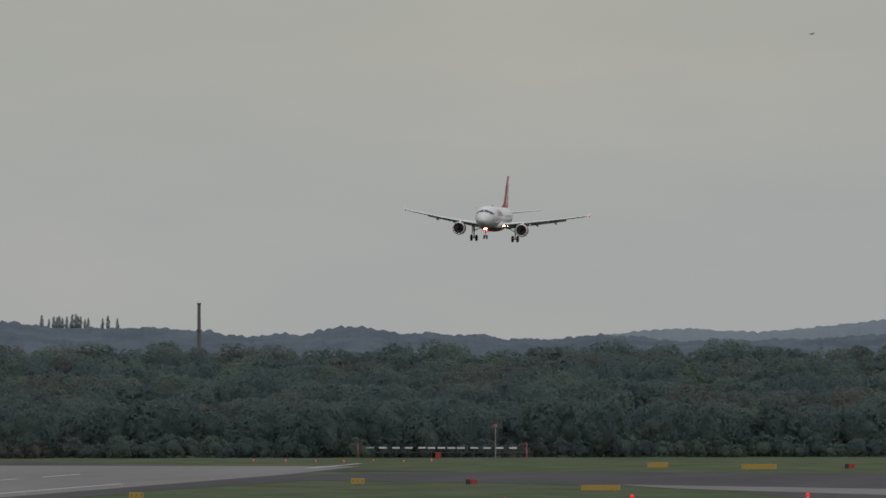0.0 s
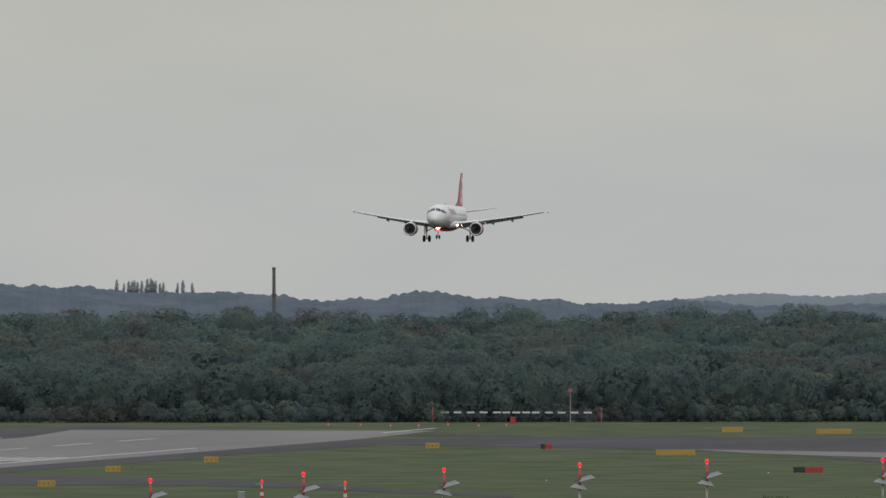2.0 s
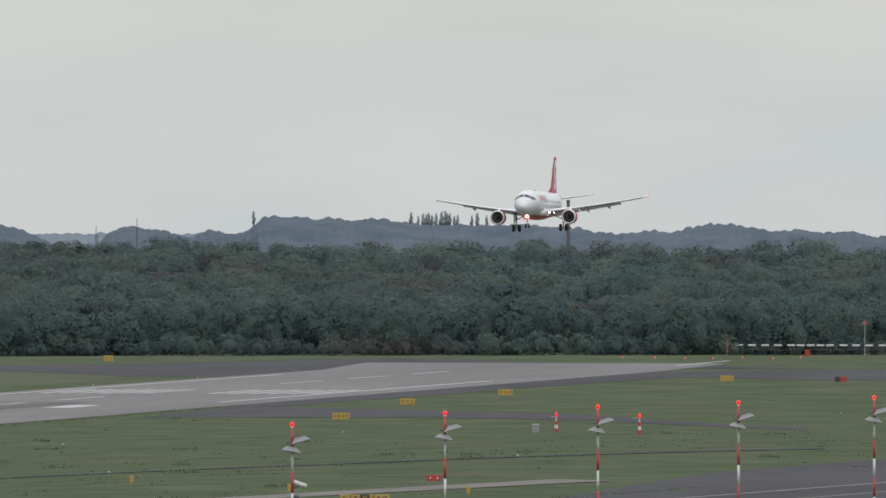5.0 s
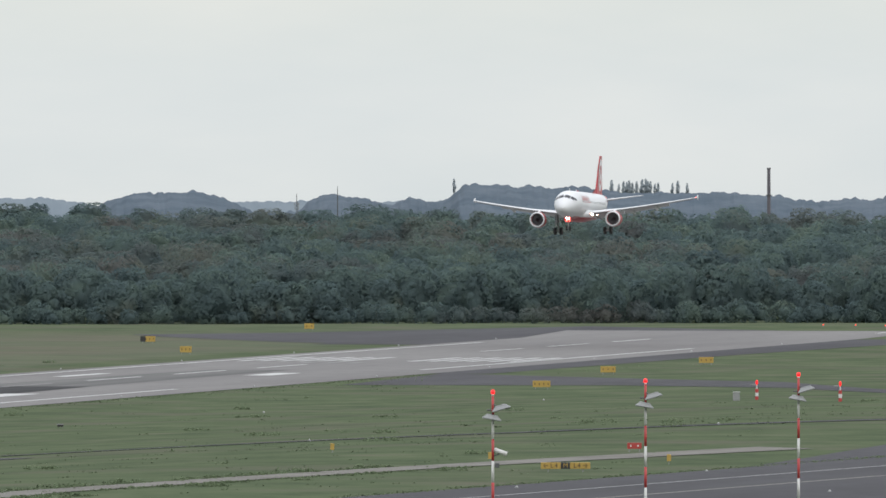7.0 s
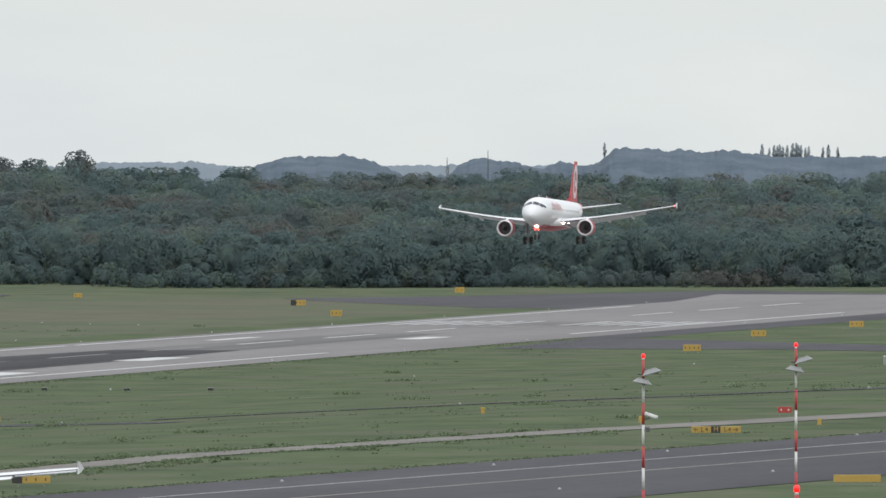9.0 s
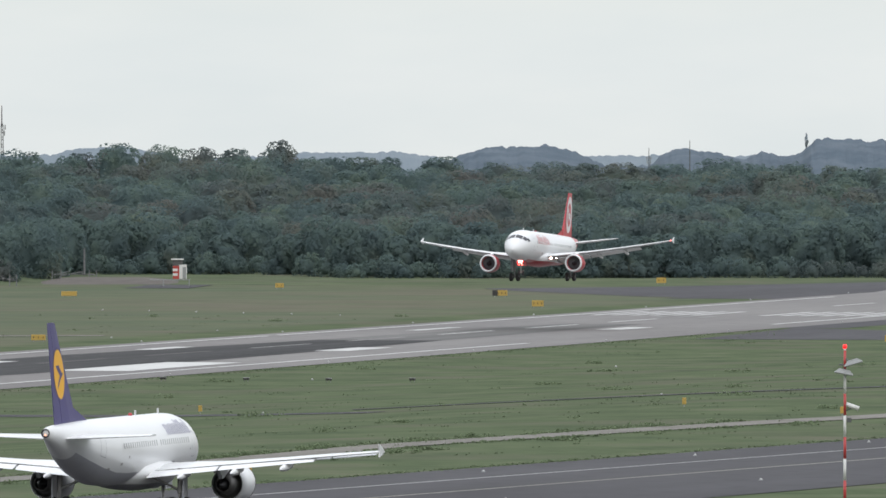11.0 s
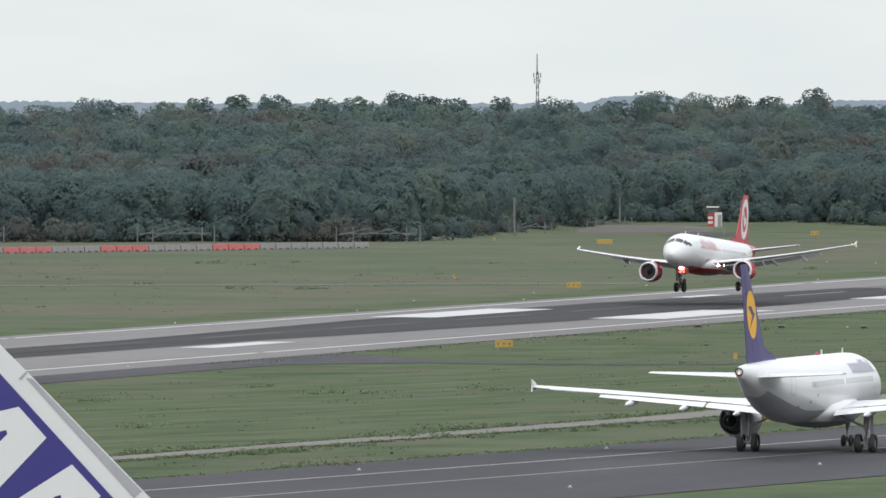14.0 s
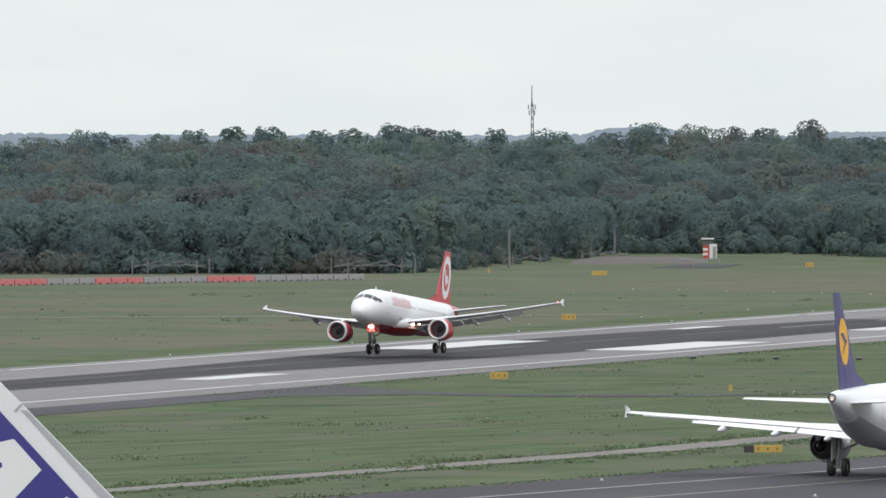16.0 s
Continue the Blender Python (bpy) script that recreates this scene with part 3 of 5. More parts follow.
M_WING = mat("wing_grey", (0.577, 0.584, 0.592), 0.22, vary=0.25, scale=0.6, tint=(0.488, 0.495, 0.503))
M_SLAT = mat("slat_grey", (0.3, 0.305, 0.31), 0.4, vary=0.3, scale=0.6)
M_DARK = mat("dark_hollow", (0.015, 0.015, 0.017), 0.5)
M_FAN = mat("fan_blades", (0.06, 0.06, 0.065), 0.4, 0.6)
M_GLASS = mat("cockpit_glass", (0.02, 0.022, 0.028), 0.08)
M_TYRE = mat("tyre", (0.022, 0.022, 0.022), 0.8)
M_STRUT = mat("gear_leg", (0.27, 0.265, 0.26), 0.4, vary=0.4, scale=2.0)
M_LAMP = mat("airliner_lamp", (1, 0.9, 0.85), 0.3, emit=(1.0, 0.55, 0.45), power=40.0)
M_LAMP_RED = mat("light_glow", (1, 0.2, 0.15), 0.3, emit=(1.0, 0.16, 0.13), power=2.6)
M_TAIL_LAMP = mat("tail_light", (1, 0.7, 0.5), 0.3, emit=(1.0, 0.3, 0.15), power=1.3)


def make_aircraft(name, label, length, lead, livery):
    """A twin-engined airliner: y forward, x to its right, the origin on the ground between the main wheels.
    length: of the fuselage; lead: from the main wheels to the nose."""
    L = length
    root = thing(name, label, "airplane")
    top_m, belly_m, fin_m, nac_m, tip_m = livery["top"], livery["belly"], livery["fin"], livery["nacelle"], livery["tip"]
    st = [(0, .04, .04, 3.32), (.12, .36, .34, 3.33), (.4, .68, .64, 3.36), (.9, 1.02, .98, 3.44), (1.6, 1.34, 1.32, 3.58), (2.2, 1.53, 1.55, 3.71), (2.9, 1.7, 1.76, 3.83), (3.8, 1.85, 1.93, 3.92),
          (5, 1.95, 2.04, 3.96), (6.5, 1.975, 2.07, 3.97), (L - 13.5, 1.975, 2.07, 3.97), (L - 11, 1.92, 2.0, 4.03), (L - 8.5, 1.7, 1.76, 4.25), (L - 6, 1.36, 1.42, 4.58), (L - 4, 1.02, 1.08, 4.86),
          (L - 2, .64, .72, 5.16), (L - .7, .38, .46, 5.36), (L, .24, .28, 5.44)]

    def sect(s):
        for a, b in zip(st, st[1:]):
            if s <= b[0]:
                f = (s - a[0]) / (b[0] - a[0])
                return [a[i] + (b[i] - a[i]) * f for i in (1, 2, 3)]
        return st[-1][1:]

    def surf(s, ang, out=0.0):
        """A point of the skin: ang in degrees from the top, positive to the right."""
        rx, rz, zc = sect(s)
        a = radians(ang)
        return Vector(((rx + out) * math.sin(a), lead - s, zc + (rz + out) * math.cos(a)))

    def skin(keep, sub=0):
        bm = bmesh.new()
        ss = sorted({round(a[0], 3) for a in st} | set(np.round(np.arange(7, L - 13.5, 1.5), 3)) | {round(x, 3) for x in livery.get("cuts", [])})
        seg = 48
        vs = {}

        def v(i, j):
            j %= seg
            if (i, j) not in vs:
                vs[i, j] = bm.verts.new(surf(ss[i], j * 360 / seg))
            return vs[i, j]
        for i in range(len(ss) - 1):
            for j in range(seg):
                mid_s, mid_a = (ss[i] + ss[i + 1]) / 2, (j + 0.5) * 360 / seg
                if keep(mid_s, min(mid_a, 360 - mid_a)):
                    bm.faces.new((v(i, j), v(i, j + 1), v(i + 1, j + 1), v(i + 1, j)))
        if keep(L, 0):
            bm.faces.new([v(len(ss) - 1, j) for j in range(seg)])
        bmesh.ops.recalc_face_normals(bm, faces=bm.faces)
        return bm
    is_tail, is_belly = livery["tail_at"], livery["belly_at"]
    part("fuselage", skin(lambda s, a: not is_tail(s, a) and not is_belly(s, a)), top_m, root, shade=True)
    part("belly", skin(lambda s, a: is_belly(s, a) and not is_tail(s, a)), belly_m, root, livery["belly_label"], shade=True)
    if livery.get("tail_m"):
        part("tail_section", skin(lambda s, a: is_tail(s, a)), livery["tail_m"], root, shade=True)
    # wing box fairing under the body, its lower half in the belly's colour
    for upper in (True, False):
        bm = bmesh.new()
        add_lathe(bm, [(-5.2, .2), (-4.6, 1.0), (-3, 1.75), (0, 2.05), (3, 2.0), (5, 1.5), (6.6, .3)], "y", 24)
        bmesh.ops.scale(bm, vec=(1.14, 1, 0.55), verts=bm.verts)
        cut_z = -0.62 * livery["fairing_cut"]
        bmesh.ops.bisect_plane(bm, geom=bm.verts[:] + bm.edges[:] + bm.faces[:], plane_co=(0, 0, cut_z), plane_no=(0, 0, 1), clear_inner=upper, clear_outer=not upper)
        bmesh.ops.translate(bm, vec=(0, 2.5, 2.56), verts=bm.verts)
        part("wing_fairing" if upper else "belly_fairing", bm, M_WHITE if upper else livery["fairing"], root, shade=True)

    def patch(bm, s0, s1, a0, a1, out, n=2, skew=0.0):
        g = [[bm.verts.new(surf(s0 + (s1 - s0) * i / n + skew * j / n, a0 + (a1 - a0) * j / n, out)) for j in range(n + 1)] for i in range(n + 1)]
        for i in range(n):
            for j in range(n):
                bm.faces.new((g[i][j], g[i][j + 1], g[i + 1][j + 1], g[i + 1][j]))
        bmesh.ops.recalc_face_normals(bm, faces=bm.faces)
        return bm

    # cockpit windows
    for sg in (1, -1):
        for s0, s1, a0, a1, sk in ((1.6, 2.32, 2.5, 36, .12), (1.88, 2.62, 38.5, 61, .26), (2.46, 3.1, 55, 71, .3)):
            part("cockpit_window", patch(bmesh.new(), s0, s1, sg * a0, sg * a1, 0.02, 3, sk), M_GLASS, root)
    # cabin windows and doors
    y_step = 0.533
    for sg in (1, -1):
        n = int((L - 6.5 - 10.5) / y_step)
        mesh = None
        for i in range(n):
            s = 6.4 + i * y_step
            if abs(s - (lead - 2.2)) < 0.3:
                continue
            if mesh is None:
                bm = patch(bmesh.new(), 6.6, 6.84, sg * 73, sg * 82.5, 0.012, 1)
                bmesh.ops.translate(bm, vec=(0, 6.72 - lead, 0), verts=bm.verts)
                o = part("cabin_window", bm, M_CABIN, root)
                mesh = o.data
                o.location = (0, lead - s, 0)
            else:
                share("cabin_window", mesh, root, Matrix.Translation((0, lead - s, 0)))
        for s in (4.6, L - 8.2):
            bm = bmesh.new()
            for a, b, c, d in ((s, s + .05, 62, 108), (s + .82, s + .87, 62, 108), (s, s + .87, 62, 63.5), (s, s + .87, 106.5, 108)):
                patch(bm, a, b, sg * c, sg * d, 0.012, 3)
            part("door_outline", bm, M_GREY_BELLY, root)

    # wings
    flex, drop = livery["flex"], livery["drop"]      # drop: legs stretched in the air

    def foil(lat, le, chord, z, thick, twist=0.0):
        pts = []
        for u, t in ((1, .004), (.8, .035), (.55, .062), (.3, .072), (.12, .056), (.03, .03), (0, 0), (.03, -.022), (.12, -.034), (.3, -.04), (.55, -.032), (.8, -.012), (1, -.004)):
            pts.append(Vector((lat, lead - le - u * chord, z + t * chord * thick - twist * (u - .3) * chord)))
        return pts

    def loft(sections):
        bm = bmesh.new()
        rows = [[bm.verts.new(p) for p in s] for s in sections]
        for a, b in zip(rows, rows[1:]):
            for i in range(len(a) - 1):
                bm.faces.new((a[i], a[i + 1], b[i + 1], b[i]))
            bm.faces.new((a[-1], a[0], b[0], b[-1]))
        bm.faces.new(rows[0])
        bm.faces.new(rows[-1][::-1])
        bmesh.ops.recalc_face_normals(bm, faces=bm.faces)
        return bm
    k = lead - 17.7                       # wing moves with the wheels
    wz = lambda lat: 2.72 + (lat - 1.9) * livery["dihedral"] + flex * (max(0, lat - 4) / 13) ** 2
    te = lambda lat: (18.25 if lat < 6.4 else 18.25 + (lat - 6.4) * 0.262) + k
    le = lambda lat: 11.35 + (lat - 1.9) * 0.522 + k
    for sg, side in ((1, "right"), (-1, "left")):
        cut = 0.82                       # fixed wing; the rest is flap
        secs = []
        for lat in (1.2, 4.0, 6.4, 10.0, 13.2, 16.95):
            ch = (te(lat) - le(lat)) * (cut if lat < 12.9 else 1.0)
            secs.append(foil(sg * lat, le(lat), ch, wz(lat), 0.95 if lat < 5 else .72))
        wing = part("wing", loft(secs), M_WING, root, shade=False)
        # slats drooped along the leading edge
        for l0, l1 in ((2.6, 5.0), (6.6, 9.9), (10.0, 13.2), (13.3, 16.4)):
            s2 = []
            for lat in (l0, l1):
                ch = (te(lat) - le(lat)) * .16
                s2.append(foil(sg * lat, le(lat) - .28, ch, wz(lat) - .12, 1.5, 0.25))
            part("slat", loft(s2), livery["slat"], wing)
        ang = livery["flap"]
        for l0, l1 in ((2.0, 6.3), (6.45, 12.8)):
            s2 = []
            for lat in (l0, l1):
                full = te(lat) - le(lat)
                ch = full * .24 + .25
                base = foil(sg * lat, 0, ch, 0, 1.0)
                ca, sa = math.cos(radians(ang)), math.sin(radians(ang))
                y0, z0 = lead - (le(lat) + full * cut + .05), wz(lat) - .1 - .06 * (ang > 20)
                s2.append([Vector((p.x, y0 + (p.y - lead) * ca, z0 + p.z + (p.y - lead) * sa)) for p in base])
            part("flap", loft(s2), M_WING, wing)
        # flap track fairings
        for lat in (4.2, 7.6, 10.9):
            bm = add_lathe(bmesh.new(), [(-1.9, .02), (-1.4, .15), (-.3, .24), (.8, .2), (1.7, .03)], "y", 10)
            bmesh.ops.rotate(bm, cent=(0, 0, 0), matrix=Matrix.Rotation(radians(ang * .5), 3, "X"), verts=bm.verts)
            bmesh.ops.translate(bm, vec=(sg * lat, lead - te(lat) + .2, wz(lat) - .42), verts=bm.verts)
            part("flap_fairing", bm, M_WING, wing, shade=True)
        # wingtip fence
        bm = bmesh.new()
        lt = 16.98
        outl = [(le(lt) + .35, wz(lt)), (le(lt) + 1.0, wz(lt) + .3), (le(lt) + 1.75, wz(lt) + .5), (le(lt) + 1.62, wz(lt) + .1), (le(lt) + 1.7, wz(lt) - .3), (le(lt) + 1.1, wz(lt) - .2)]
        f0 = [bm.verts.new((sg * lt, lead - s, z)) for s, z in outl]
        f1 = [bm.verts.new((sg * (lt + .09), lead - s, z)) for s, z in outl]
        bm.faces.new(f0)
        bm.faces.new(f1[::-1])
        for i in range(6):
            bm.faces.new((f0[i], f0[(i + 1) % 6], f1[(i + 1) % 6], f1[i]))
        bmesh.ops.recalc_face_normals(bm, faces=bm.faces)
        part("wingtip_fence", bm, tip_m, wing)
        # engine
        ex, ez, ey = sg * 5.75, 1.84, lead - (10.5 + k)
        bm = add_lathe(bmesh.new(), [(-.9, .9), (-.25, .92), (-.05, .96), (0, 1.02), (-.05, 1.07), (-.35, 1.15), (-1.2, 1.2), (-2.2, 1.13), (-3.0, .99), (-3.0, .94), (-2.2, 1.0)], "y", 36, (ex, ey, ez))
        engine = part("engine", bm, nac_m, root, livery["nacelle_label"], shade=True)
        part("intake_lip", add_lathe(bmesh.new(), [(-.3, .912), (-.06, .945), (.03, 1.02), (-.05, 1.09), (-.3, 1.165)], "y", 36, (ex, ey, ez)), M_WING, engine, "pale metal intake lip", shade=True)
        bm = add_lathe(bmesh.new(), [(-.92, .92), (-.9, .3), (-.88, .28), (-.45, .02)], "y", 30, (ex, ey, ez))
        part("fan", bm, M_FAN, engine)
        bm = bmesh.new()
        for i in range(18):
            a0 = 2 * math.pi * i / 18
            add_poly(bm, [(ex + r * math.cos(a0 + d), ey - .82 - .05 * q, ez + r * math.sin(a0 + d)) for r, d, q in ((.28, 0, 0), (.9, .1, 0), (.9, .3, 1), (.28, .2, 1))])
        part("fan_blades", bm, M_FAN, engine)
        part("core_nozzle", add_lathe(bmesh.new(), [(-2.3, .95), (-2.4, .72), (-3.3, .62), (-4.1, .47), (-4.1, .42), (-3.6, .4)], "y", 28, (ex, ey, ez)), M_NOZZLE, engine, shade=True)
        part("exhaust_plug", add_lathe(bmesh.new(), [(-3.5, .38), (-4.1, .26), (-4.75, .02)], "y", 20, (ex, ey, ez)), M_FAN, engine, shade=True)
        bm = bmesh.new()
        zt = wz(5.75)
        a = [(-.6, ez + 1.1, .12), (-2.9, ez + .9, .2), (-4.6, ez + .35, .12), (-5.6, zt - .1, .1), (-3.2, zt + .1, .2), (-1.8, zt - .15, .16)]
        f0 = [bm.verts.new((ex - w, ey + y, z)) for y, z, w in a]
        f1 = [bm.verts.new((ex + w, ey + y, z)) for y, z, w in a]
        bm.faces.new(f0)
        bm.faces.new(f1[::-1])
        for i in range(6):
            bm.faces.new((f0[i], f0[(i + 1) % 6], f1[(i + 1) % 6], f1[i]))
        bmesh.ops.recalc_face_normals(bm, faces=bm.faces)
        part("pylon", bm, M_WHITE, engine)
        # main gear
        gx = sg * 3.795
        bm = bmesh.new()
        add_rod(bm, (gx, 0, .5 - drop), (gx, .1, 1.5), .1)
        add_rod(bm, (gx, .1, 1.4), (gx * 1.0, .25, 2.9), .17)
        add_rod(bm, (gx, .1, 1.55), (gx * .45, .2, 2.5), .08)
        add_rod(bm, (gx - .5, 0, .58 - drop), (gx + .5, 0, .58 - drop), .09)
        add_rod(bm, (gx, -.28, 1.05), (gx, .1, 1.45), .05)
        add_rod(bm, (gx, -.28, 1.05), (gx, 0, .65 - drop), .05)
        gear = part("main_gear", bm, M_STRUT, root)
        bm = add_box(bmesh.new(), gx + sg * .3, gx + sg * .36, -.5, .6, .95, 2.6, .02)
        part("gear_door", bm, M_GREY_BELLY, gear)
        for o in (-.46, .46):
            bm = add_lathe(bmesh.new(), [(-.17, .3), (-.21, .42), (-.19, .53), (-.1, .58), (.1, .58), (.19, .53), (.21, .42), (.17, .3)], "x", 24, (gx + o, 0, .58 - drop))
            wheel = part("wheel", bm, M_TYRE, gear, shade=True)
            part_rim = add_lathe(bmesh.new(), [(-.12, .02), (-.12, .3), (.12, .3), (.12, .02)], "x", 16, (gx + o, 0, .58 - drop))
            rim = link("rim", part_rim, M_STRUT)
            rim.parent = gear
        # tailplane
        secs = [foil(sg * .5, L - 6.1, 3.9, 5.05, .8), foil(sg * 6.1, L - 2.75, 1.35, 5.05 + livery["stab_rise"], .8)]
        part("tailplane", loft(secs), livery["stab"], root)
    # nose gear
    ny = lead - 5.07
    bm = bmesh.new()
    add_rod(bm, (0, ny, .36), (0, ny, 1.2), .07)
    add_rod(bm, (0, ny, 1.1), (0, ny - .15, 2.1), .11)
    add_rod(bm, (0, ny + .05, 1.2), (0, ny + .9, 2.1), .05)
    add_rod(bm, (-.3, ny, .385), (.3, ny, .385), .06)
    ng = part("nose_gear", bm, M_STRUT, root)
    for o in (-.25, .25):
        bm = add_lathe(bmesh.new(), [(-.09, .18), (-.12, .3), (-.06, .385), (.06, .385), (.12, .3), (.09, .18)], "x", 20, (o, ny, .385))
        part("wheel", bm, M_TYRE, ng, shade=True)
    for o in (-.42, .42):
        part("gear_door", add_box(bmesh.new(), o - .03, o + .03, ny - 1.2, ny + .5, 1.35, 2.0, .01), belly_m, ng)

    # fin and rudder
    def fin_pts(z, frac0, frac1):
        f = (z - 5.75) / (livery["fin_top"] - 5.75)
        (a0, b0), (a1, b1) = livery["fin_root"], livery["fin_tip"]
        l0, l1 = L - a0 + (a0 - a1) * f, L - b0 + (b0 - b1) * f
        ch = l1 - l0
        out = []
        for u, t in ((frac1, 1), ((frac0 + frac1) / 2, 1), (frac0 + .03, 1 if frac0 else .7), (frac0, 1 if frac0 else .12)):
            out.append((lead - l0 - u * ch, .036 * ch * (1 - u * .85) * t))
        return [Vector((w, y, z)) for y, w in out] + [Vector((-w, y, z)) for y, w in reversed(out)]

    def fin_mesh(f0, f1, z0=5.6, z1=livery["fin_top"]):
        bm = bmesh.new()
        rows = [[bm.verts.new(p) for p in fin_pts(z, f0, f1)] for z in np.linspace(z0, z1, 9)]
        for a, b in zip(rows, rows[1:]):
            for i in range(len(a)):
                bm.faces.new((a[i], a[(i + 1) % len(a)], b[(i + 1) % len(a)], b[i]))
        bm.faces.new(rows[0])
        bm.faces.new(rows[-1][::-1])
        bmesh.ops.recalc_face_normals(bm, faces=bm.faces)
        return bm
    fin = part("fin", fin_mesh(0, .68), fin_m, root, livery["fin_label"])
    part("rudder", fin_mesh(.69, 1.0, 5.75), fin_m, root)
    bm = bmesh.new()
    fr = livery["fin_root"][0]
    for dx in (-.05, .05):
        add_poly(bm, [(dx, lead - (L - fr - 2.6), 5.98), (dx, lead - (L - fr + 1.2), 6.95), (dx, lead - (L - fr + 1.6), 5.7)])
    part("fin_root", bm, fin_m, root)
    # round tail badge on both sides
    for sg in (1, -1):
        def on_fin(y, z, o):
            f = (z - 5.75) / (livery["fin_top"] - 5.75)
            (a0, b0), (a1, b1) = livery["fin_root"], livery["fin_tip"]
            l0, l1 = L - a0 + (a0 - a1) * f, L - b0 + (b0 - b1) * f
            u = (lead - y - l0) / (l1 - l0)
            return (sg * (.036 * (l1 - l0) * (1 - u * .85) + o), y, z)
        yc = lead - L + livery["fin_root"][0] - 4.3
        for rr, m2, o in livery["badge"]:
            bm = bmesh.new()
            hub = bm.verts.new(on_fin(yc, 8.9, o))
            ring = []
            for i in range(28):
                a = 2 * math.pi * i / 28
                ring.append(bm.verts.new(on_fin(yc + rr * .74 * math.cos(a) - .32 * rr * math.sin(a), 8.9 + rr * math.sin(a) * 1.05, o)))
            for i in range(28):
                bm.faces.new((hub, ring[i], ring[(i + 1) % 28]))
            part("tail_badge", bm, m2, fin)
        for quad in livery.get("bird", []):
            bm = bmesh.new()
            add_poly(bm, [on_fin(yc + y, 8.9 + z, .03) for y, z in quad])
            part("tail_emblem", bm, livery["bird_m"], fin)
    # small hatches, vents and static marks on the skin
    for sg in (1, -1):
        for s, a, w, d in ((9.4, 112, .7, 9), (L - 11.5, 108, .5, 5), (L - 9.6, 124, .35, 4), (L - 12.8, 96, .3, 4), (5.9, 92, .25, 3), (12.6, 118, .5, 5)):
            part("hatch", patch(bmesh.new(), s, s + w, sg * a, sg * (a + d), 0.012, 2), M_GREY_BELLY if d > 5 else M_STRUT, root)
    # antennas
    for s in (6.3, 12.0):
        bm = bmesh.new()
        add_box(bm, -.02, .02, lead - s - .3, lead - s, 6.0, 6.34, .005)
        part("antenna", bm, M_WHITE, root)
    part("beacon", add_lathe(bmesh.new(), [(5.98, .14), (6.1, .14), (6.2, .08), (6.22, .01)], "z", 10, (0, lead - 13.4, 0)), M_RED, root, "red beacon")
    part("exhaust_outlet", add_lathe(bmesh.new(), [(-.03, .27), (-.05, .2), (.3, .16)], "y", 16, (0, lead - L - .01, 5.44)), M_DARK, root)
    # name along the side as plain bars
    for sg in (1, -1):
        s = livery["name_s"]
        for w, h0, h1 in livery["name_bars"]:
            part("name_bar", patch(bmesh.new(), s, s + w, sg * h0, sg * h1, 0.015, 3), livery["name_m"], root)
            s += w + livery["name_gap"]
    return root


RED_LIVERY = dict(top=M_WHITE, belly=M_RED, belly_label="red belly", fin=M_RED, fin_label="red fin", nacelle=M_RED, nacelle_label="red engine nacelle", tip=M_WHITE, fairing=M_RED, fairing_cut=.75, slat=M_SLAT, stab=M_WING,
                  tail_m=M_RED, tail_at=lambda s, a: s > 31.6 - 1.2 * math.cos(radians(a)) and s < 36.9, belly_at=lambda s, a: a > 150 and s > 4.5, flex=.38, dihedral=.126, stab_rise=.75, drop=.35, fin_top=11.85, fin_root=(9.05, 3.1), fin_tip=(4.8, 2.75), flap=20.0,
                  badge=((2.35, M_WHITE, .012), (1.5, M_RED, .018)), bird=[((.5, -.9), (.8, .9), (.3, .9), (0, -.9)), ((.1, -.6), (.1, .2), (-.6, .2), (-.6, -.6))], bird_m=M_WHITE,
                  name_s=6.9, name_bars=[(.22, 52, 82), (.22, 56, 82), (.22, 45, 82), (.22, 52, 82), (.22, 42, 82), (.22, 54, 82), (.22, 52, 82), (.22, 56, 82), (.22, 52, 82), (.22, 42, 82), (.22, 50, 82), (.22, 52, 82), (.22, 56, 82)], name_gap=.3, name_m=M_RED)
BLUE_LIVERY = dict(top=M_WHITE, belly=M_GREY_BELLY, belly_label="pale grey belly", fin=M_BLUE, fin_label="dark blue fin", nacelle=M_WHITE, nacelle_label="white engine nacelle", tip=M_WHITE, fairing=M_GREY_BELLY, fairing_cut=1.0,
                   slat=M_WHITE, stab=M_WING, tail_m=None, tail_at=lambda s, a: False, belly_at=lambda s, a: a > 131 and 3 < s < 29, flex=0.0, dihedral=.088, stab_rise=.25, drop=0.0, fin_top=12.0, fin_root=(7.15, 2.15), fin_tip=(1.95, .3), flap=9.0,
                   badge=((1.55, M_BLUE, .01), (1.42, M_YELLOW, .018)), bird=[((-.8, .5), (-.2, .55), (.5, .1), (.15, -.1)), ((.5, .1), (.8, .05), (.3, -.3), (.1, -.1)), ((.15, -.1), (.3, -.3), (-.3, -.9), (-.1, -.4))],
                   bird_m=M_BLUE, name_s=5.4, name_bars=[(.17, 34, 66), (.12, 44, 66), (.15, 44, 66), (.17, 36, 66), (.15, 38, 66), (.17, 35, 66), (.15, 44, 66), (.15, 44, 66), (.15, 45, 66), (.15, 44, 66), (.15, 44, 66), (.15, 46, 66), (.15, 44, 66), (.15, 44, 66)], name_gap=.27, name_m=M_BLUE)

landing_plane = make_aircraft("landing_airplane", "white and red twin-engine airliner landing with gear and flaps down", 37.57, 17.7, RED_LIVERY)
taxiing_plane = make_aircraft("taxiing_airplane", "white airliner with dark blue fin rolling on the taxiway", 33.84, 16.1, BLUE_LIVERY)
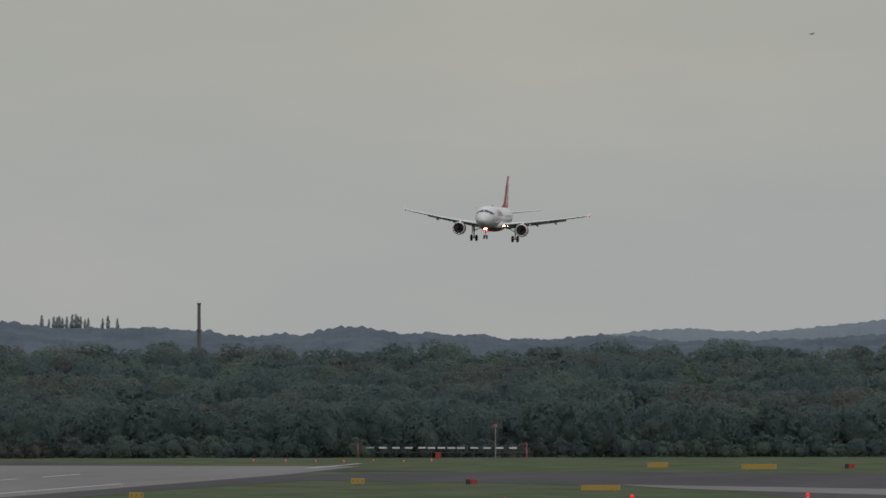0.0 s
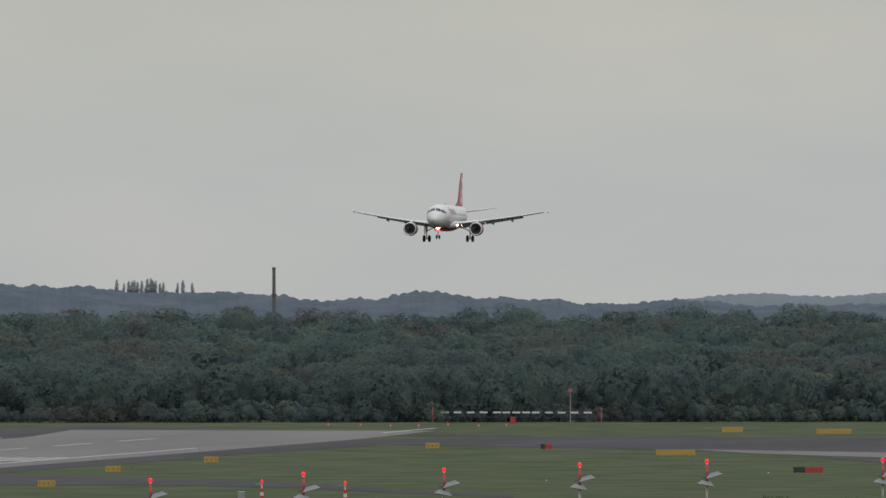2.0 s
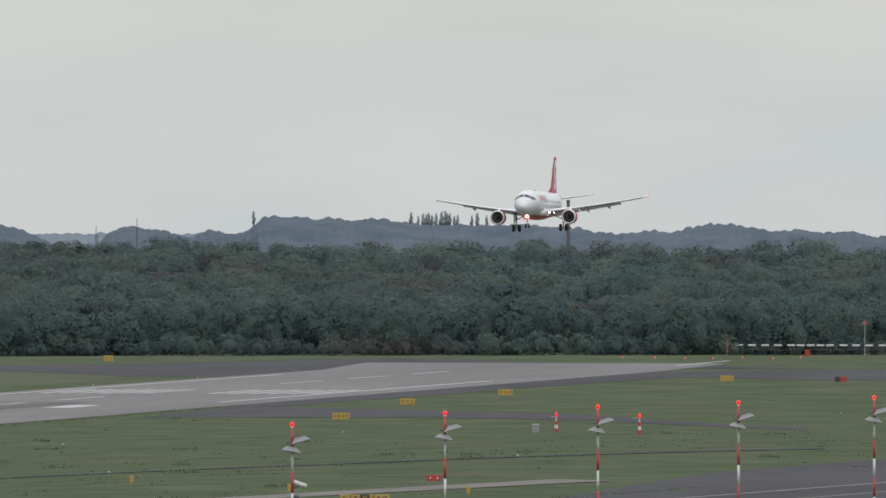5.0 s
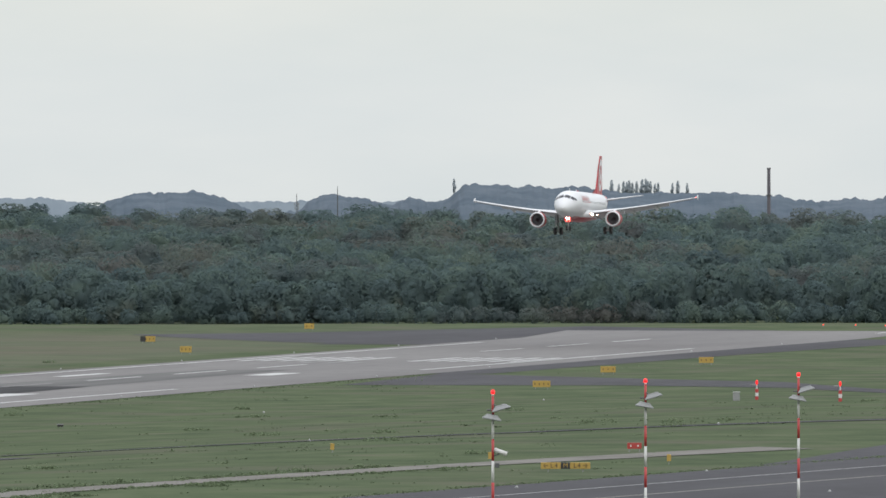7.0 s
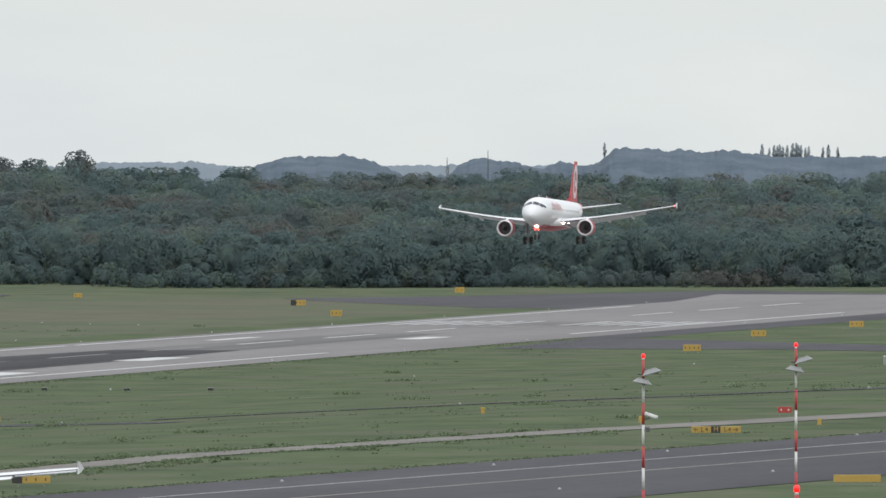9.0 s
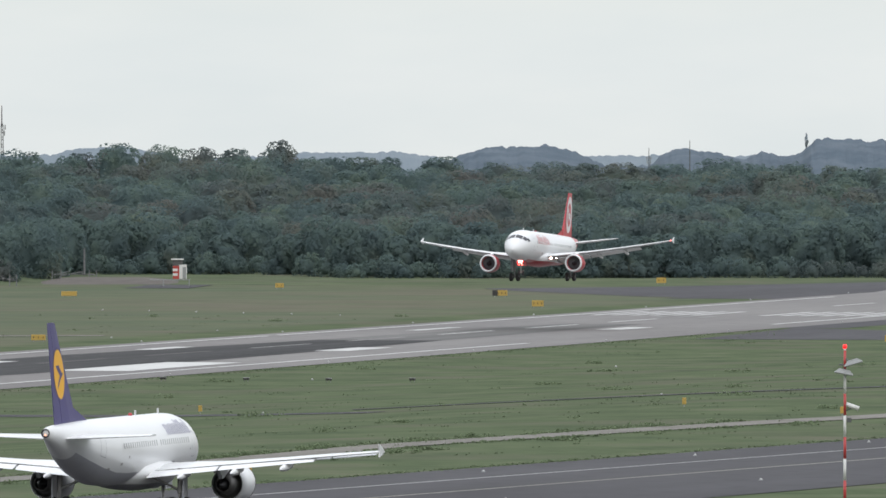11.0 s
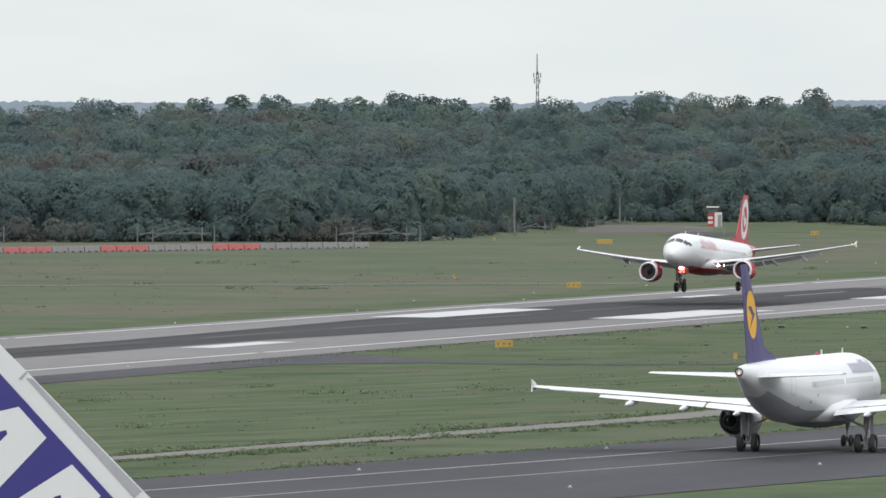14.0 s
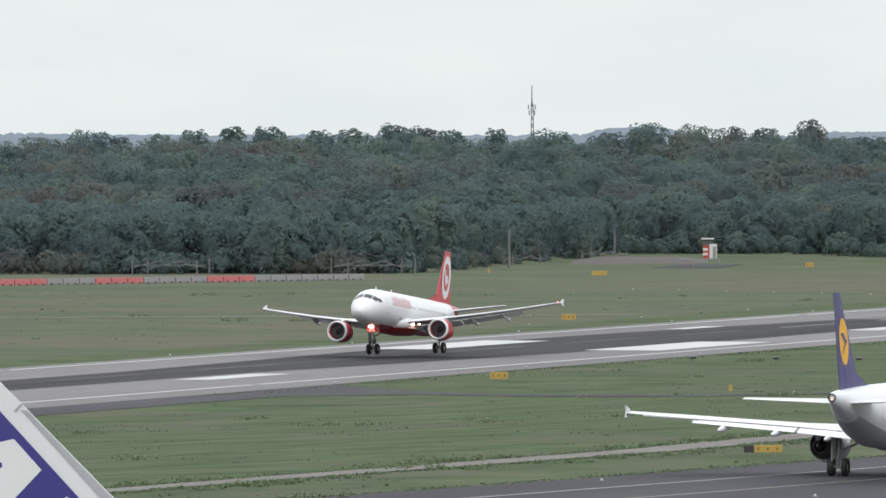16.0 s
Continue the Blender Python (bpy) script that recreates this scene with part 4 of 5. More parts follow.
# lit lamps of the landing airliner
# No lamp itself: an added glowing ring for the nose light's red halo.
part("halo_ring", add_lathe(bmesh.new(), [(-.1, .24), (-.02, .4), (.02, .4), (.02, .2)], "y", 18, (0, 12.95, 2.0)), M_LAMP_RED, landing_plane, "added glowing ring for the lamp's red halo", shade=True)
# Landing lights; the last one is the red navigation light on the left wingtip.
for p, r, m in (((0, 13.05, 2.0), .26, M_LAMP), ((.22, 12.75, 1.5), .14, M_LAMP_RED), ((-.22, 12.75, 1.5), .14, M_LAMP_RED), ((-2.3, 5.1, 2.62), .19, M_LAMP), ((-2.95, 4.9, 2.66), .16, M_LAMP), ((-17.1, -.75, 5.0), .09, M_LAMP_RED)):
    bm = bmesh.new()
    bmesh.ops.create_uvsphere(bm, u_segments=14, v_segments=8, radius=r, matrix=Matrix.Translation(p))
    part("airliner_lamp", bm, m, landing_plane, "glowing lamp on the landing airliner", shade=True)
bm = bmesh.new()
bmesh.ops.create_uvsphere(bm, u_segments=10, v_segments=6, radius=.06, matrix=Matrix.Translation((0, 16.1 - 33.92, 5.34)))
part("tail_light", bm, M_TAIL_LAMP, taxiing_plane, "small glowing tail light", shade=True)


# ---- airfield things ----
M_SIGN = mat("sign_yellow", (0.36, 0.24, 0.05), 0.5, vary=0.3, scale=1.0)
M_SIGN_RED = mat("sign_red", (0.338, 0.0375, 0.03), 0.5, vary=0.3, scale=1.0)
M_SIGN_BLACK = mat("sign_black", (0.02, 0.02, 0.02), 0.5)
M_POST = mat("grey_post", (0.225, 0.232, 0.232), 0.5, vary=0.3, scale=1.0)
M_STEEL = mat("weathered_steel", (0.075, 0.0788, 0.0788), 0.6, vary=0.4, scale=0.6)
M_POLE_RED = mat("pole_red", (0.375, 0.0375, 0.0375), 0.5, vary=0.2, scale=1.0)
M_POLE_WHITE = mat("pole_white", (0.54, 0.54, 0.525), 0.5, vary=0.2, scale=1.0)
M_BARRIER_RED = mat("barrier_red", (0.33, 0.075, 0.075), 0.6, vary=0.4, scale=0.8, tint=(0.36, 0.2, 0.19))
M_BARRIER_GREY = mat("barrier_grey", (0.2, 0.195, 0.195), 0.6, vary=0.5, scale=0.8)
M_FRAME = mat("pale_steel", (0.13, 0.135, 0.14), 0.6, vary=0.4, scale=0.6)
M_OBST = mat("obstruction_light", (0.35, 0.01, 0.01), 0.3, emit=(1.0, 0.008, 0.012), power=1.5)
M_EDGE = mat("edge_light", (0.45, 0.45, 0.435), 0.3)
M_ORANGE = mat("orange_light", (0.4, 0.04, 0.02), 0.3, emit=(1.0, 0.05, 0.025), power=1.6)
M_BRICKRED = mat("chimney_brick", (0.108, 0.102, 0.117), 0.9, vary=0.3, scale=0.3)
# Poplar leaves made very pale and bluish in place of distance haze.
M_HAZY_TREE = ramp_mat("hazed_far_foliage", [(0.3, (0.34, 0.39, 0.426)), (0.7, (0.39, 0.444, 0.47))], 0.3, through_light=.5)


def put(ob, x, y, rz=0.0, dz=0.0):
    ob.matrix_world = pose(x, y, ground_z(x, y) + dz, 0, 0, rz)
    return ob


def text_mesh(name, body, size, material, parent, m):
    cu = bpy.data.curves.new(name, "FONT")
    cu.body, cu.size, cu.align_x, cu.align_y, cu.extrude = body, size, "CENTER", "CENTER", 0.005
    tmp = bpy.data.objects.new(name, cu)
    me = bpy.data.meshes.new_from_object(tmp)
    bpy.data.objects.remove(tmp)
    me.materials.append(material)
    ob = new(name, me)
    ob.parent = parent
    ob.matrix_local = m
    return ob


def build_sign(x, y, w, h, panels, label, bars=True, rz=14.0, lettered=None):
    """A lit guidance sign: panel sections along its width, two short legs."""
    s = thing("taxiway_sign", label, "airport sign", group="airfield signs")
    x0 = -w / 2
    for frac, m in panels:
        part("panel", add_box(bmesh.new(), x0, x0 + w * frac, -.1, .1, .25, .25 + h, .02), m, s)
        x0 += w * frac
    for lx in (-w * .35, w * .35):
        part("leg", add_rod(bmesh.new(), (lx, 0, -.1), (lx, 0, .27), .04), M_POST, s)
    if lettered:
        for body, cx, size, m in lettered:
            text_mesh("lettering", body, size, m, s, pose(cx, -.115, .25 + h / 2, 90, 0, 0))
    elif bars:
        n = max(2, int(w / .55))
        for i in range(n):
            cx = -w / 2 + w * (i + .5) / n
            part("letter_bar", add_box(bmesh.new(), cx - .05, cx + .05, -.112, -.1, .25 + h * .34, .25 + h * .66), M_SIGN_BLACK if panels[0][1] is not M_SIGN_RED else M_POLE_WHITE, s)
    return put(s, x, y, rz)


def build_signs():
    Y, R, B = M_SIGN, M_SIGN_RED, M_SIGN_BLACK
    yellow = "yellow airfield guidance sign on short legs in the grass"
    for x, y, w, h in ((-342.1, 1604, 2.0, .8), (-324.2, 1750, 3.4, .8), (-305.3, 1736, 5.6, .8), (-296.7, 1557, 5.6, .8), (-350.3, 1496, 2.0, .8), (-348.4, 1431, 2.0, .8), (-334.5, 1339, 2.2, .8), (-480.8, 1767, 1.6, .9),
                       (-443.4, 1561, 1.7, .9), (-538.1, 1630, 2.4, .7), (-441.8, 1326, 1.8, .7), (-360.4, 1059.5, 1.8, .7), (-529.2, 1711, 1.4, .7)):
        build_sign(x, y, w, h, [(1.0, Y)], yellow, bars=w < 2.3)
    build_sign(-473.7, 1646.3, 2.3, .85, [(.35, B), (.65, Y)], "yellow and black airfield sign in the grass")
    build_sign(-225.7, 719, 2.6, .5, [(.27, B), (.73, Y)], "yellow and black airfield sign beside the taxiway", rz=17)
    build_sign(-209.9, 848, 3.9, .5, [(.4, Y), (.19, B), (.41, Y)], "yellow taxiway sign with arrows and a black middle panel", rz=14,
               lettered=[("\u2190", -1.55, .5, B), ("L", -1.08, .5, B), ("4", -.74, .5, B), ("M", 0, .5, Y), ("L", .74, .5, B), ("4", 1.06, .5, B), ("\u2192", 1.55, .5, B)])
    build_sign(-171.7, 733.4, 3.2, .5, [(1.0, Y)], "plain yellow sign board at the taxiway's edge", bars=False, rz=16)
    for x, y, w in ((-324.6, 1602, 1.7), (-255.8, 1435, 3.9), (-218.8, 908, 1.2), (-292, 1743.5, 1.6)):
        build_sign(x, y, w, .75 if y > 1000 else .5, [(.4, B if y > 1000 else R), (.6, R)], "red mandatory holding sign in the grass")
    for x, y in ((-245.7, 910.4), (-207.1, 871.3), (-222.9, 875.1), (-474.5, 1374.7), (-563.1, 1650.6), (-311.1, 981.0)):
        s = thing("marker_board", "small yellow marker board on a stake", "marker", group="yellow marker boards")
        part("stake", add_rod(bmesh.new(), (0, 0, -.1), (0, 0, .4), .03), M_POST, s)
        part("board", add_box(bmesh.new(), -.17, .17, -.04, .04, .25, .8, .02), Y, s)
        put(s, x, y, 15)


def build_flood_pole():
    p = thing("obstruction_pole", "tall red and white pole with floodlights and a red lamp", "light pole", group="red and white poles by the taxiway")
    H = 12.4
    z = 0.0
    band = 1.12
    i = 0
    while z < H - .01:
        z1 = min(H, z + band)
        part("band", add_rod(bmesh.new(), (0, 0, z - (.3 if i == 0 else 0)), (0, 0, z1), .085 - .02 * z / H, .085 - .02 * z1 / H, 12), (M_POLE_RED, M_POLE_WHITE)[i % 2], p, shade=True)
        z, i = z1, i + 1
    lamp = bmesh.new()
    add_lathe(lamp, [(H, .07), (H + .04, .1), (H + .14, .105), (H + .21, .08), (H + .24, .02)], "z", 14)
    part("red_lamp", lamp, M_OBST, p, "glowing red obstruction lamp", shade=True)
    for sg, zz, tilt in ((1, H - .72, -16), (-1, H - 1.22, 10)):
        bm = bmesh.new()
        add_box(bm, -.5, .5, -.36, .36, -.1, .17, .05)
        for v in bm.verts:
            if v.co.z > 0:
                v.co.x *= .62
                v.co.y *= .6
        bmesh.ops.rotate(bm, cent=(0, 0, 0), matrix=Matrix.Rotation(radians(tilt), 3, "Y"), verts=bm.verts)
        bmesh.ops.translate(bm, vec=(.42 if sg > 0 else -.05, -.2, zz), verts=bm.verts)
        head = part("floodlight", bm, M_POST, p, "grey floodlight head")
        b2 = bmesh.new()
        add_rod(b2, (0, 0, zz + .22), (.3 * sg, -.15, zz + .02), .04)
        part("bracket", b2, M_STEEL, p)
        part("stub_arm", add_rod(bmesh.new(), (0, 0, zz - .1), (-.3 * sg, 0, zz - .1), .04), M_STEEL, p)
    return p


def build_poles():
    p = build_flood_pole()
    first = True
    for az, el in ((-920.4, -331), (-650.2, -311.4), (-379.5, -300.5), (-130.7, -293.2), (109.2, -284), (334.2, -278.2), (645, -275.7), (-649.0, -564.0)):
        t = az / F_PX - radians(RWY_AZ)
        r = 500.0
        for _ in range(40):
            x, y = r * math.sin(t), r * math.cos(t)
            r = (ground_z(x, y) + 12.62 - CAM_Z) / (el / F_PX)
        m = pose(x, y, ground_z(x, y), 0, 0, -math.degrees(t))
        if first:
            p.matrix_basis = m
            first = False
        else:
            copy_thing(p, m)
    bm = add_rod(bmesh.new(), (.08, -.1, 9.55), (.72, -.2, 9.3), .1, .13, 12)
    part("spotlight", bm, M_POLE_WHITE, p, "small white spotlight", shade=True)
    part("spotlight_arm", add_rod(bmesh.new(), (0, 0, 9.2), (.34, -.15, 9.32), .035), M_STEEL, p)
    part("junction_box", add_box(bmesh.new(), .1, .34, -.12, .12, 8.6, 8.84, .02), M_STEEL, p)
    # short striped posts with a red lamp beyond the taxiway
    s = thing("warning_post", "short red and white post with a small red lamp", "post", group="short striped posts")
    for i in range(4):
        part("band", add_rod(bmesh.new(), (0, 0, i * .42 - (.2 if i == 0 else 0)), (0, 0, i * .42 + .42), .2 if i < 3 else .08, None, 12), (M_POLE_RED, M_POLE_WHITE)[i % 2], s)
    part("arm", add_box(bmesh.new(), -.75, .1, -.06, .06, 1.7, 1.82, .02), M_POST, s)
    part("red_lamp", add_lathe(bmesh.new(), [(1.68, .05), (1.9, .13), (2.2, .12), (2.28, .02)], "z", 10), M_OBST, s, "glowing red lamp")
    put(s, -287.6, 1253.9, 13)
    copy_thing(s, pose(-272.0, 1228.0, ground_z(-272, 1228), 0, 0, 13))
    c = thing("junction_cabinet", "small pale grey junction cabinet in the grass", "cabinet")
    part("body", add_box(bmesh.new(), -.4, .4, -.25, .25, -.05, .95, .03), M_POST, c)
    part("lid", add_box(bmesh.new(), -.44, .44, -.29, .29, .95, 1.02, .02), M_POLE_WHITE, c)
    put(c, -288.9, 1249, 13)


def build_papi():
    for x, y in ((-366.9, 1143.8), (-357.4, 1143.4), (-347.3, 1140.7), (-337.0, 1137.5)):
        b = thing("approach_indicator", "dark box of the glide path lights on legs", "runway light", group="glide path indicator boxes")
        part("housing", add_box(bmesh.new(), -.3, .3, -.3, .3, .2, .42, .03), M_SIGN_BLACK, b)
        part("hood", add_box(bmesh.new(), -.33, .33, -.33, .2, .42, .46, .02), M_POST, b)
        for lx in (-.2, .2):
            part("leg", add_rod(bmesh.new(), (lx, 0, -.1), (lx, 0, .22), .04), M_POST, b)
        put(b, x, y, 8)


def build_edge_lights():
    b = thing("edge_light", "small pale edge light on the tarmac verge", "runway light", group="edge lights")
    part("base", add_lathe(bmesh.new(), [(0, .15), (.05, .15), (.08, .09)], "z", 10), M_POST, b)
    part("lens", add_lathe(bmesh.new(), [(.06, .07), (.11, .08), (.15, .05), (.16, .01)], "z", 10), M_EDGE, b)
    spots = [(-223.5, 630), (-220.8, 669.3), (-199.7, 646.7), (-194.9, 678.7), (-211.7, 731.7), (-202.7, 607.7), (-207, 770), (-189, 720), (-184, 760), (-203, 805), (-199, 850), (-178, 800)]
    spots += [(-374.5, y) for y in range(990, 1700, 60)] + [(-429.5, y) for y in range(1030, 1700, 60)]
    spots += [(-440, 1260 + 45 * i) for i in range(4)] + [(-455 - 9 * i, 1500 + 6 * i) for i in range(6)] + [(-300, 965), (-268, 985), (-240, 1030)]
    spots += [(-352 + 18 * i, 1150 + 58 * i) for i in range(6)]
    for i, (x, y) in enumerate(spots):
        m = pose(x, y, ground_z(x, y) + .03)
        if i:
            copy_thing(b, m)
        else:
            b.matrix_basis = m


def build_approach_bar():
    y, x0 = 1856.0, -393.8
    rail = thing("approach_light_bar", "row of white approach lamps on a low steel frame", "approach lights")
    zs = ground_z(-380, y)
    rail.matrix_world = pose(x0, y, zs)
    lamps = [712, 735, 759, 782, 806, 823, 841, 859, 876, 900, 923, 946, 970]
    mesh = None
    for px in lamps:
        lx = (px - 711) * .0963
        if mesh is None:
            o = part("lamp", add_box(bmesh.new(), -.66, .66, -.15, .15, 1.55, 1.85, .05), M_POLE_WHITE, rail, "white lamp housing")
            mesh = o.data
            o.location = (lx, 0, 0)
        else:
            share("lamp", mesh, rail, Matrix.Translation((lx, 0, 0)))
        part("post", add_rod(bmesh.new(), (lx, 0, -.2), (lx, 0, 1.56), .05), M_STEEL, rail)
    part("cross_rail", add_box(bmesh.new(), -2.0, 27.3, .2, .3, .9, 1.0, .02), M_STEEL, rail)
    for lx in (-2.0, 27.3):
        part("end_post", add_rod(bmesh.new(), (lx, 0, -.2), (lx, 0, 2.7), .1), M_BARRIER_RED, rail)
    p = thing("wind_pole", "slim grey pole with a dull red top", "pole")
    part("pole", add_rod(bmesh.new(), (0, 0, -.2), (0, 0, 5.4), .1, .07), M_POST, p)
    part("top", add_box(bmesh.new(), -.32, .32, -.15, .15, 5.3, 5.8, .05), M_BARRIER_RED, p)
    put(p, -371.3, 1853)
    c = thing("red_cabinet", "small red cabinet before the wood", "cabinet")
    part("body", add_box(bmesh.new(), -.4, .4, -.3, .3, -.05, 1.0, .04), M_SIGN_RED, c)
    part("roof", add_box(bmesh.new(), -.45, .45, -.35, .35, 1.0, 1.08, .02), M_SIGN_RED, c)
    put(c, -379.8, 1846)
    first = None
    for px in (505, 562, 615, 665, 717, 771, 820):
        t = (-56.5 + px - 784) / F_PX - radians(RWY_AZ)
        r = 1846 + 8 * math.sin(px)
        x, yy = r * math.sin(t), r * math.cos(t)
        m = pose(x, yy, ground_z(x, yy) + .03)
        if first is None:
            first = thing("threshold_light", "low light glowing orange beyond the runway's end", "runway light", group="orange lights beyond the runway", m=m)
            part("stem", add_rod(bmesh.new(), (0, 0, -.1), (0, 0, .32), .05), M_POST, first)
            part("lens", add_lathe(bmesh.new(), [(.3, .04), (.34, .1), (.46, .1), (.5, .02)], "z", 10), M_ORANGE, first, "glowing orange lens")
        else:
            copy_thing(first, m)


def build_hut():
    h = thing("antenna_hut", "small red and white equipment hut with a flat roof", "hut")
    part("cabin", add_box(bmesh.new(), -.3, .95, -1, 1, -.1, 2.4, .04), M_POLE_WHITE, h, "white cabin")
    part("red_wall", add_box(bmesh.new(), -1.4, -.31, -1, 1, -.1, 2.2, .04), M_SIGN_RED, h)
    for z0 in (.5, 1.3):
        part("white_panel", add_box(bmesh.new(), -1.42, -.6, -1.03, -1.0, z0, z0 + .42), M_POLE_WHITE, h)
    part("door", add_box(bmesh.new(), .25, .85, -1.04, -1.0, 0, 2.0, .01), M_POST, h)
    part("lookout", add_box(bmesh.new(), -1.45, .25, -.8, .8, 2.2, 3.2, .05), M_STEEL, h)
    part("roof", add_box(bmesh.new(), -1.7, .45, -1.1, 1.1, 3.2, 3.42, .04), M_POLE_WHITE, h)
    put(h, -576.6, 1807.5, 17)
    f = thing("low_barrier", "low pale grey rail barrier in the grass", "barrier")
    for lx in (-2.0, 2.2):
        part("post", add_rod(bmesh.new(), (lx, 0, -.1), (lx, 0, 1.2), .08), M_POST, f)
    part("rail", add_box(bmesh.new(), -4.2, 2.4, -.06, .06, 1.1, 1.22, .02), M_POST, f)
    put(f, -552.2, 1728, 17)
    strip("access_pad", [(-562, 1745), (-551, 1745)], [(-556, 1712), (-545, 1712)], M_ASPHALT, .05, "small dark asphalt pad in the grass", "pavement")
    for x, y, hh in ((-580.4, 1711.5, 6.2), (-604, 1838, 4.6)):
        p = thing("timber_post", "tall weathered grey post before the wood", "post", group="tall grey posts")
        part("shaft", add_rod(bmesh.new(), (0, 0, -.3), (0, 0, hh), .22, .17, 10), M_FRAME, p)
        part("cap", add_rod(bmesh.new(), (0, 0, hh), (0, 0, hh + .08), .24, None, 10), M_STEEL, p)
        put(p, x, y)


def build_bank():
    """A bare earth bank beside the hut."""
    bm = bmesh.new()
    rows = []
    for i in range(13):
        f = i / 12
        t = radians(-18.42 + 0.72 * f)
        hgt = 0.9 * math.sin(math.pi * f) ** .7 * (1 + .15 * math.sin(9 * f)) + 0.03
        row = []
        for r, h in ((1836, 0), (1852, hgt * .6), (1868, hgt), (1884, 0)):
            x, y = r * math.sin(t), r * math.cos(t)
            row.append(bm.verts.new((x, y, ground_z(x, y) + h - .06)))
        rows.append(row)
    for a, b in zip(rows, rows[1:]):
        for k in range(3):
            bm.faces.new((a[k], a[k + 1], b[k + 1], b[k]))
    bmesh.ops.recalc_face_normals(bm, faces=bm.faces)
    tagged(link("earth_bank", bm, M_EARTH, True), "low bare brown earth bank by the hut", "earth", kind="structure")


M_EARTH = ramp_mat("bare_earth", [(0.3, (0.0792, 0.0713, 0.066)), (0.7, (0.112, 0.102, 0.0924))], 0.4)


def build_frames():
    rng = random.Random(3)
    for x, y, w, h in ((-581.8 + 6, 1632, 13.0, 2.7), (-607.5, 1627, 12.0, 2.7), (-640, 1620, 12.0, 2.7), (-583.2, 1728, 7.0, 1.9), (-590, 1790, 7.5, 1.6)):
        f = thing("steel_frame", "dark steel lattice frame standing before the wood", "steel frame", group="steel frames at the wood's edge")
        for lx in (-w / 2, -w / 2 + w * .2, w / 2 - w * .16, w / 2):
            part("post", add_box(bmesh.new(), lx - .09, lx + .09, -.08, .08, -.2, h * rng.uniform(.95, 1.1), .02), M_FRAME, f)
        for a, b, za, zb in ((-.48, -.1, .5, .92), (-.35, -.12, .28, .66), (-.1, .2, .62, .9), (0.1, .34, .88, .5), (.16, .46, .66, .5), (-.46, .46, .6, .62)):
            part("brace", add_rod(bmesh.new(), (a * w, 0, za * h), (b * w, 0, zb * h), .06, None, 6), M_FRAME, f)
        put(f, x, y, 19)
    # barrier blocks along the perimeter track
    blk = []
    for m in (M_BARRIER_RED, M_BARRIER_GREY):
        b = thing("barrier_block", "red plastic barrier block" if m is M_BARRIER_RED else "pale grey plastic barrier block", "barrier", group="barrier blocks")
        bm = add_box(bmesh.new(), -1.4, 1.4, -.3, .3, -.05, .95, .08)
        for v in bm.verts:
            if v.co.z > .5:
                v.co.y *= .5
        part("block", bm, m, b)
        # Solid black boxes stand for the shade inside the block's slots.
        for q in (-.7, .7):
            part("slot_shade", add_box(bmesh.new(), q - .25, q + .25, -.32, .32, .02, .2), M_SIGN_BLACK, b)
        blk.append(b)
    a, c = Vector((-612, 1532)), Vector((-572.9, 1590))
    d = (c - a).normalized()
    ang = math.degrees(math.atan2(d.y, d.x))
    used = set()
    s = -55.0
    side = Vector((d.y, -d.x))
    ends = [a - d * 60, a + d * 20, c + d * 18]
    strip("barrier_base", [p + side * .8 for p in ends], [p + side * 2.2 for p in ends], M_CONCRETE, 0.05, "pale concrete edge before the barrier blocks", "kerb")
    while s < (c - a).length + 12:
        p = a + d * s
        bearing = (math.atan2(p.x, p.y) + radians(RWY_AZ)) * F_PX
        k = 0 if any(b0 < bearing < b1 for b0, b1 in ((-3360, -3262), (-3185, -3095), (-2995, -2915))) else 1
        m = pose(p.x, p.y, ground_z(p.x, p.y), 0, 0, ang)
        if k in used:
            copy_thing(blk[k], m)
        else:
            blk[k].matrix_basis = m
            used.add(k)
        s += 2.95


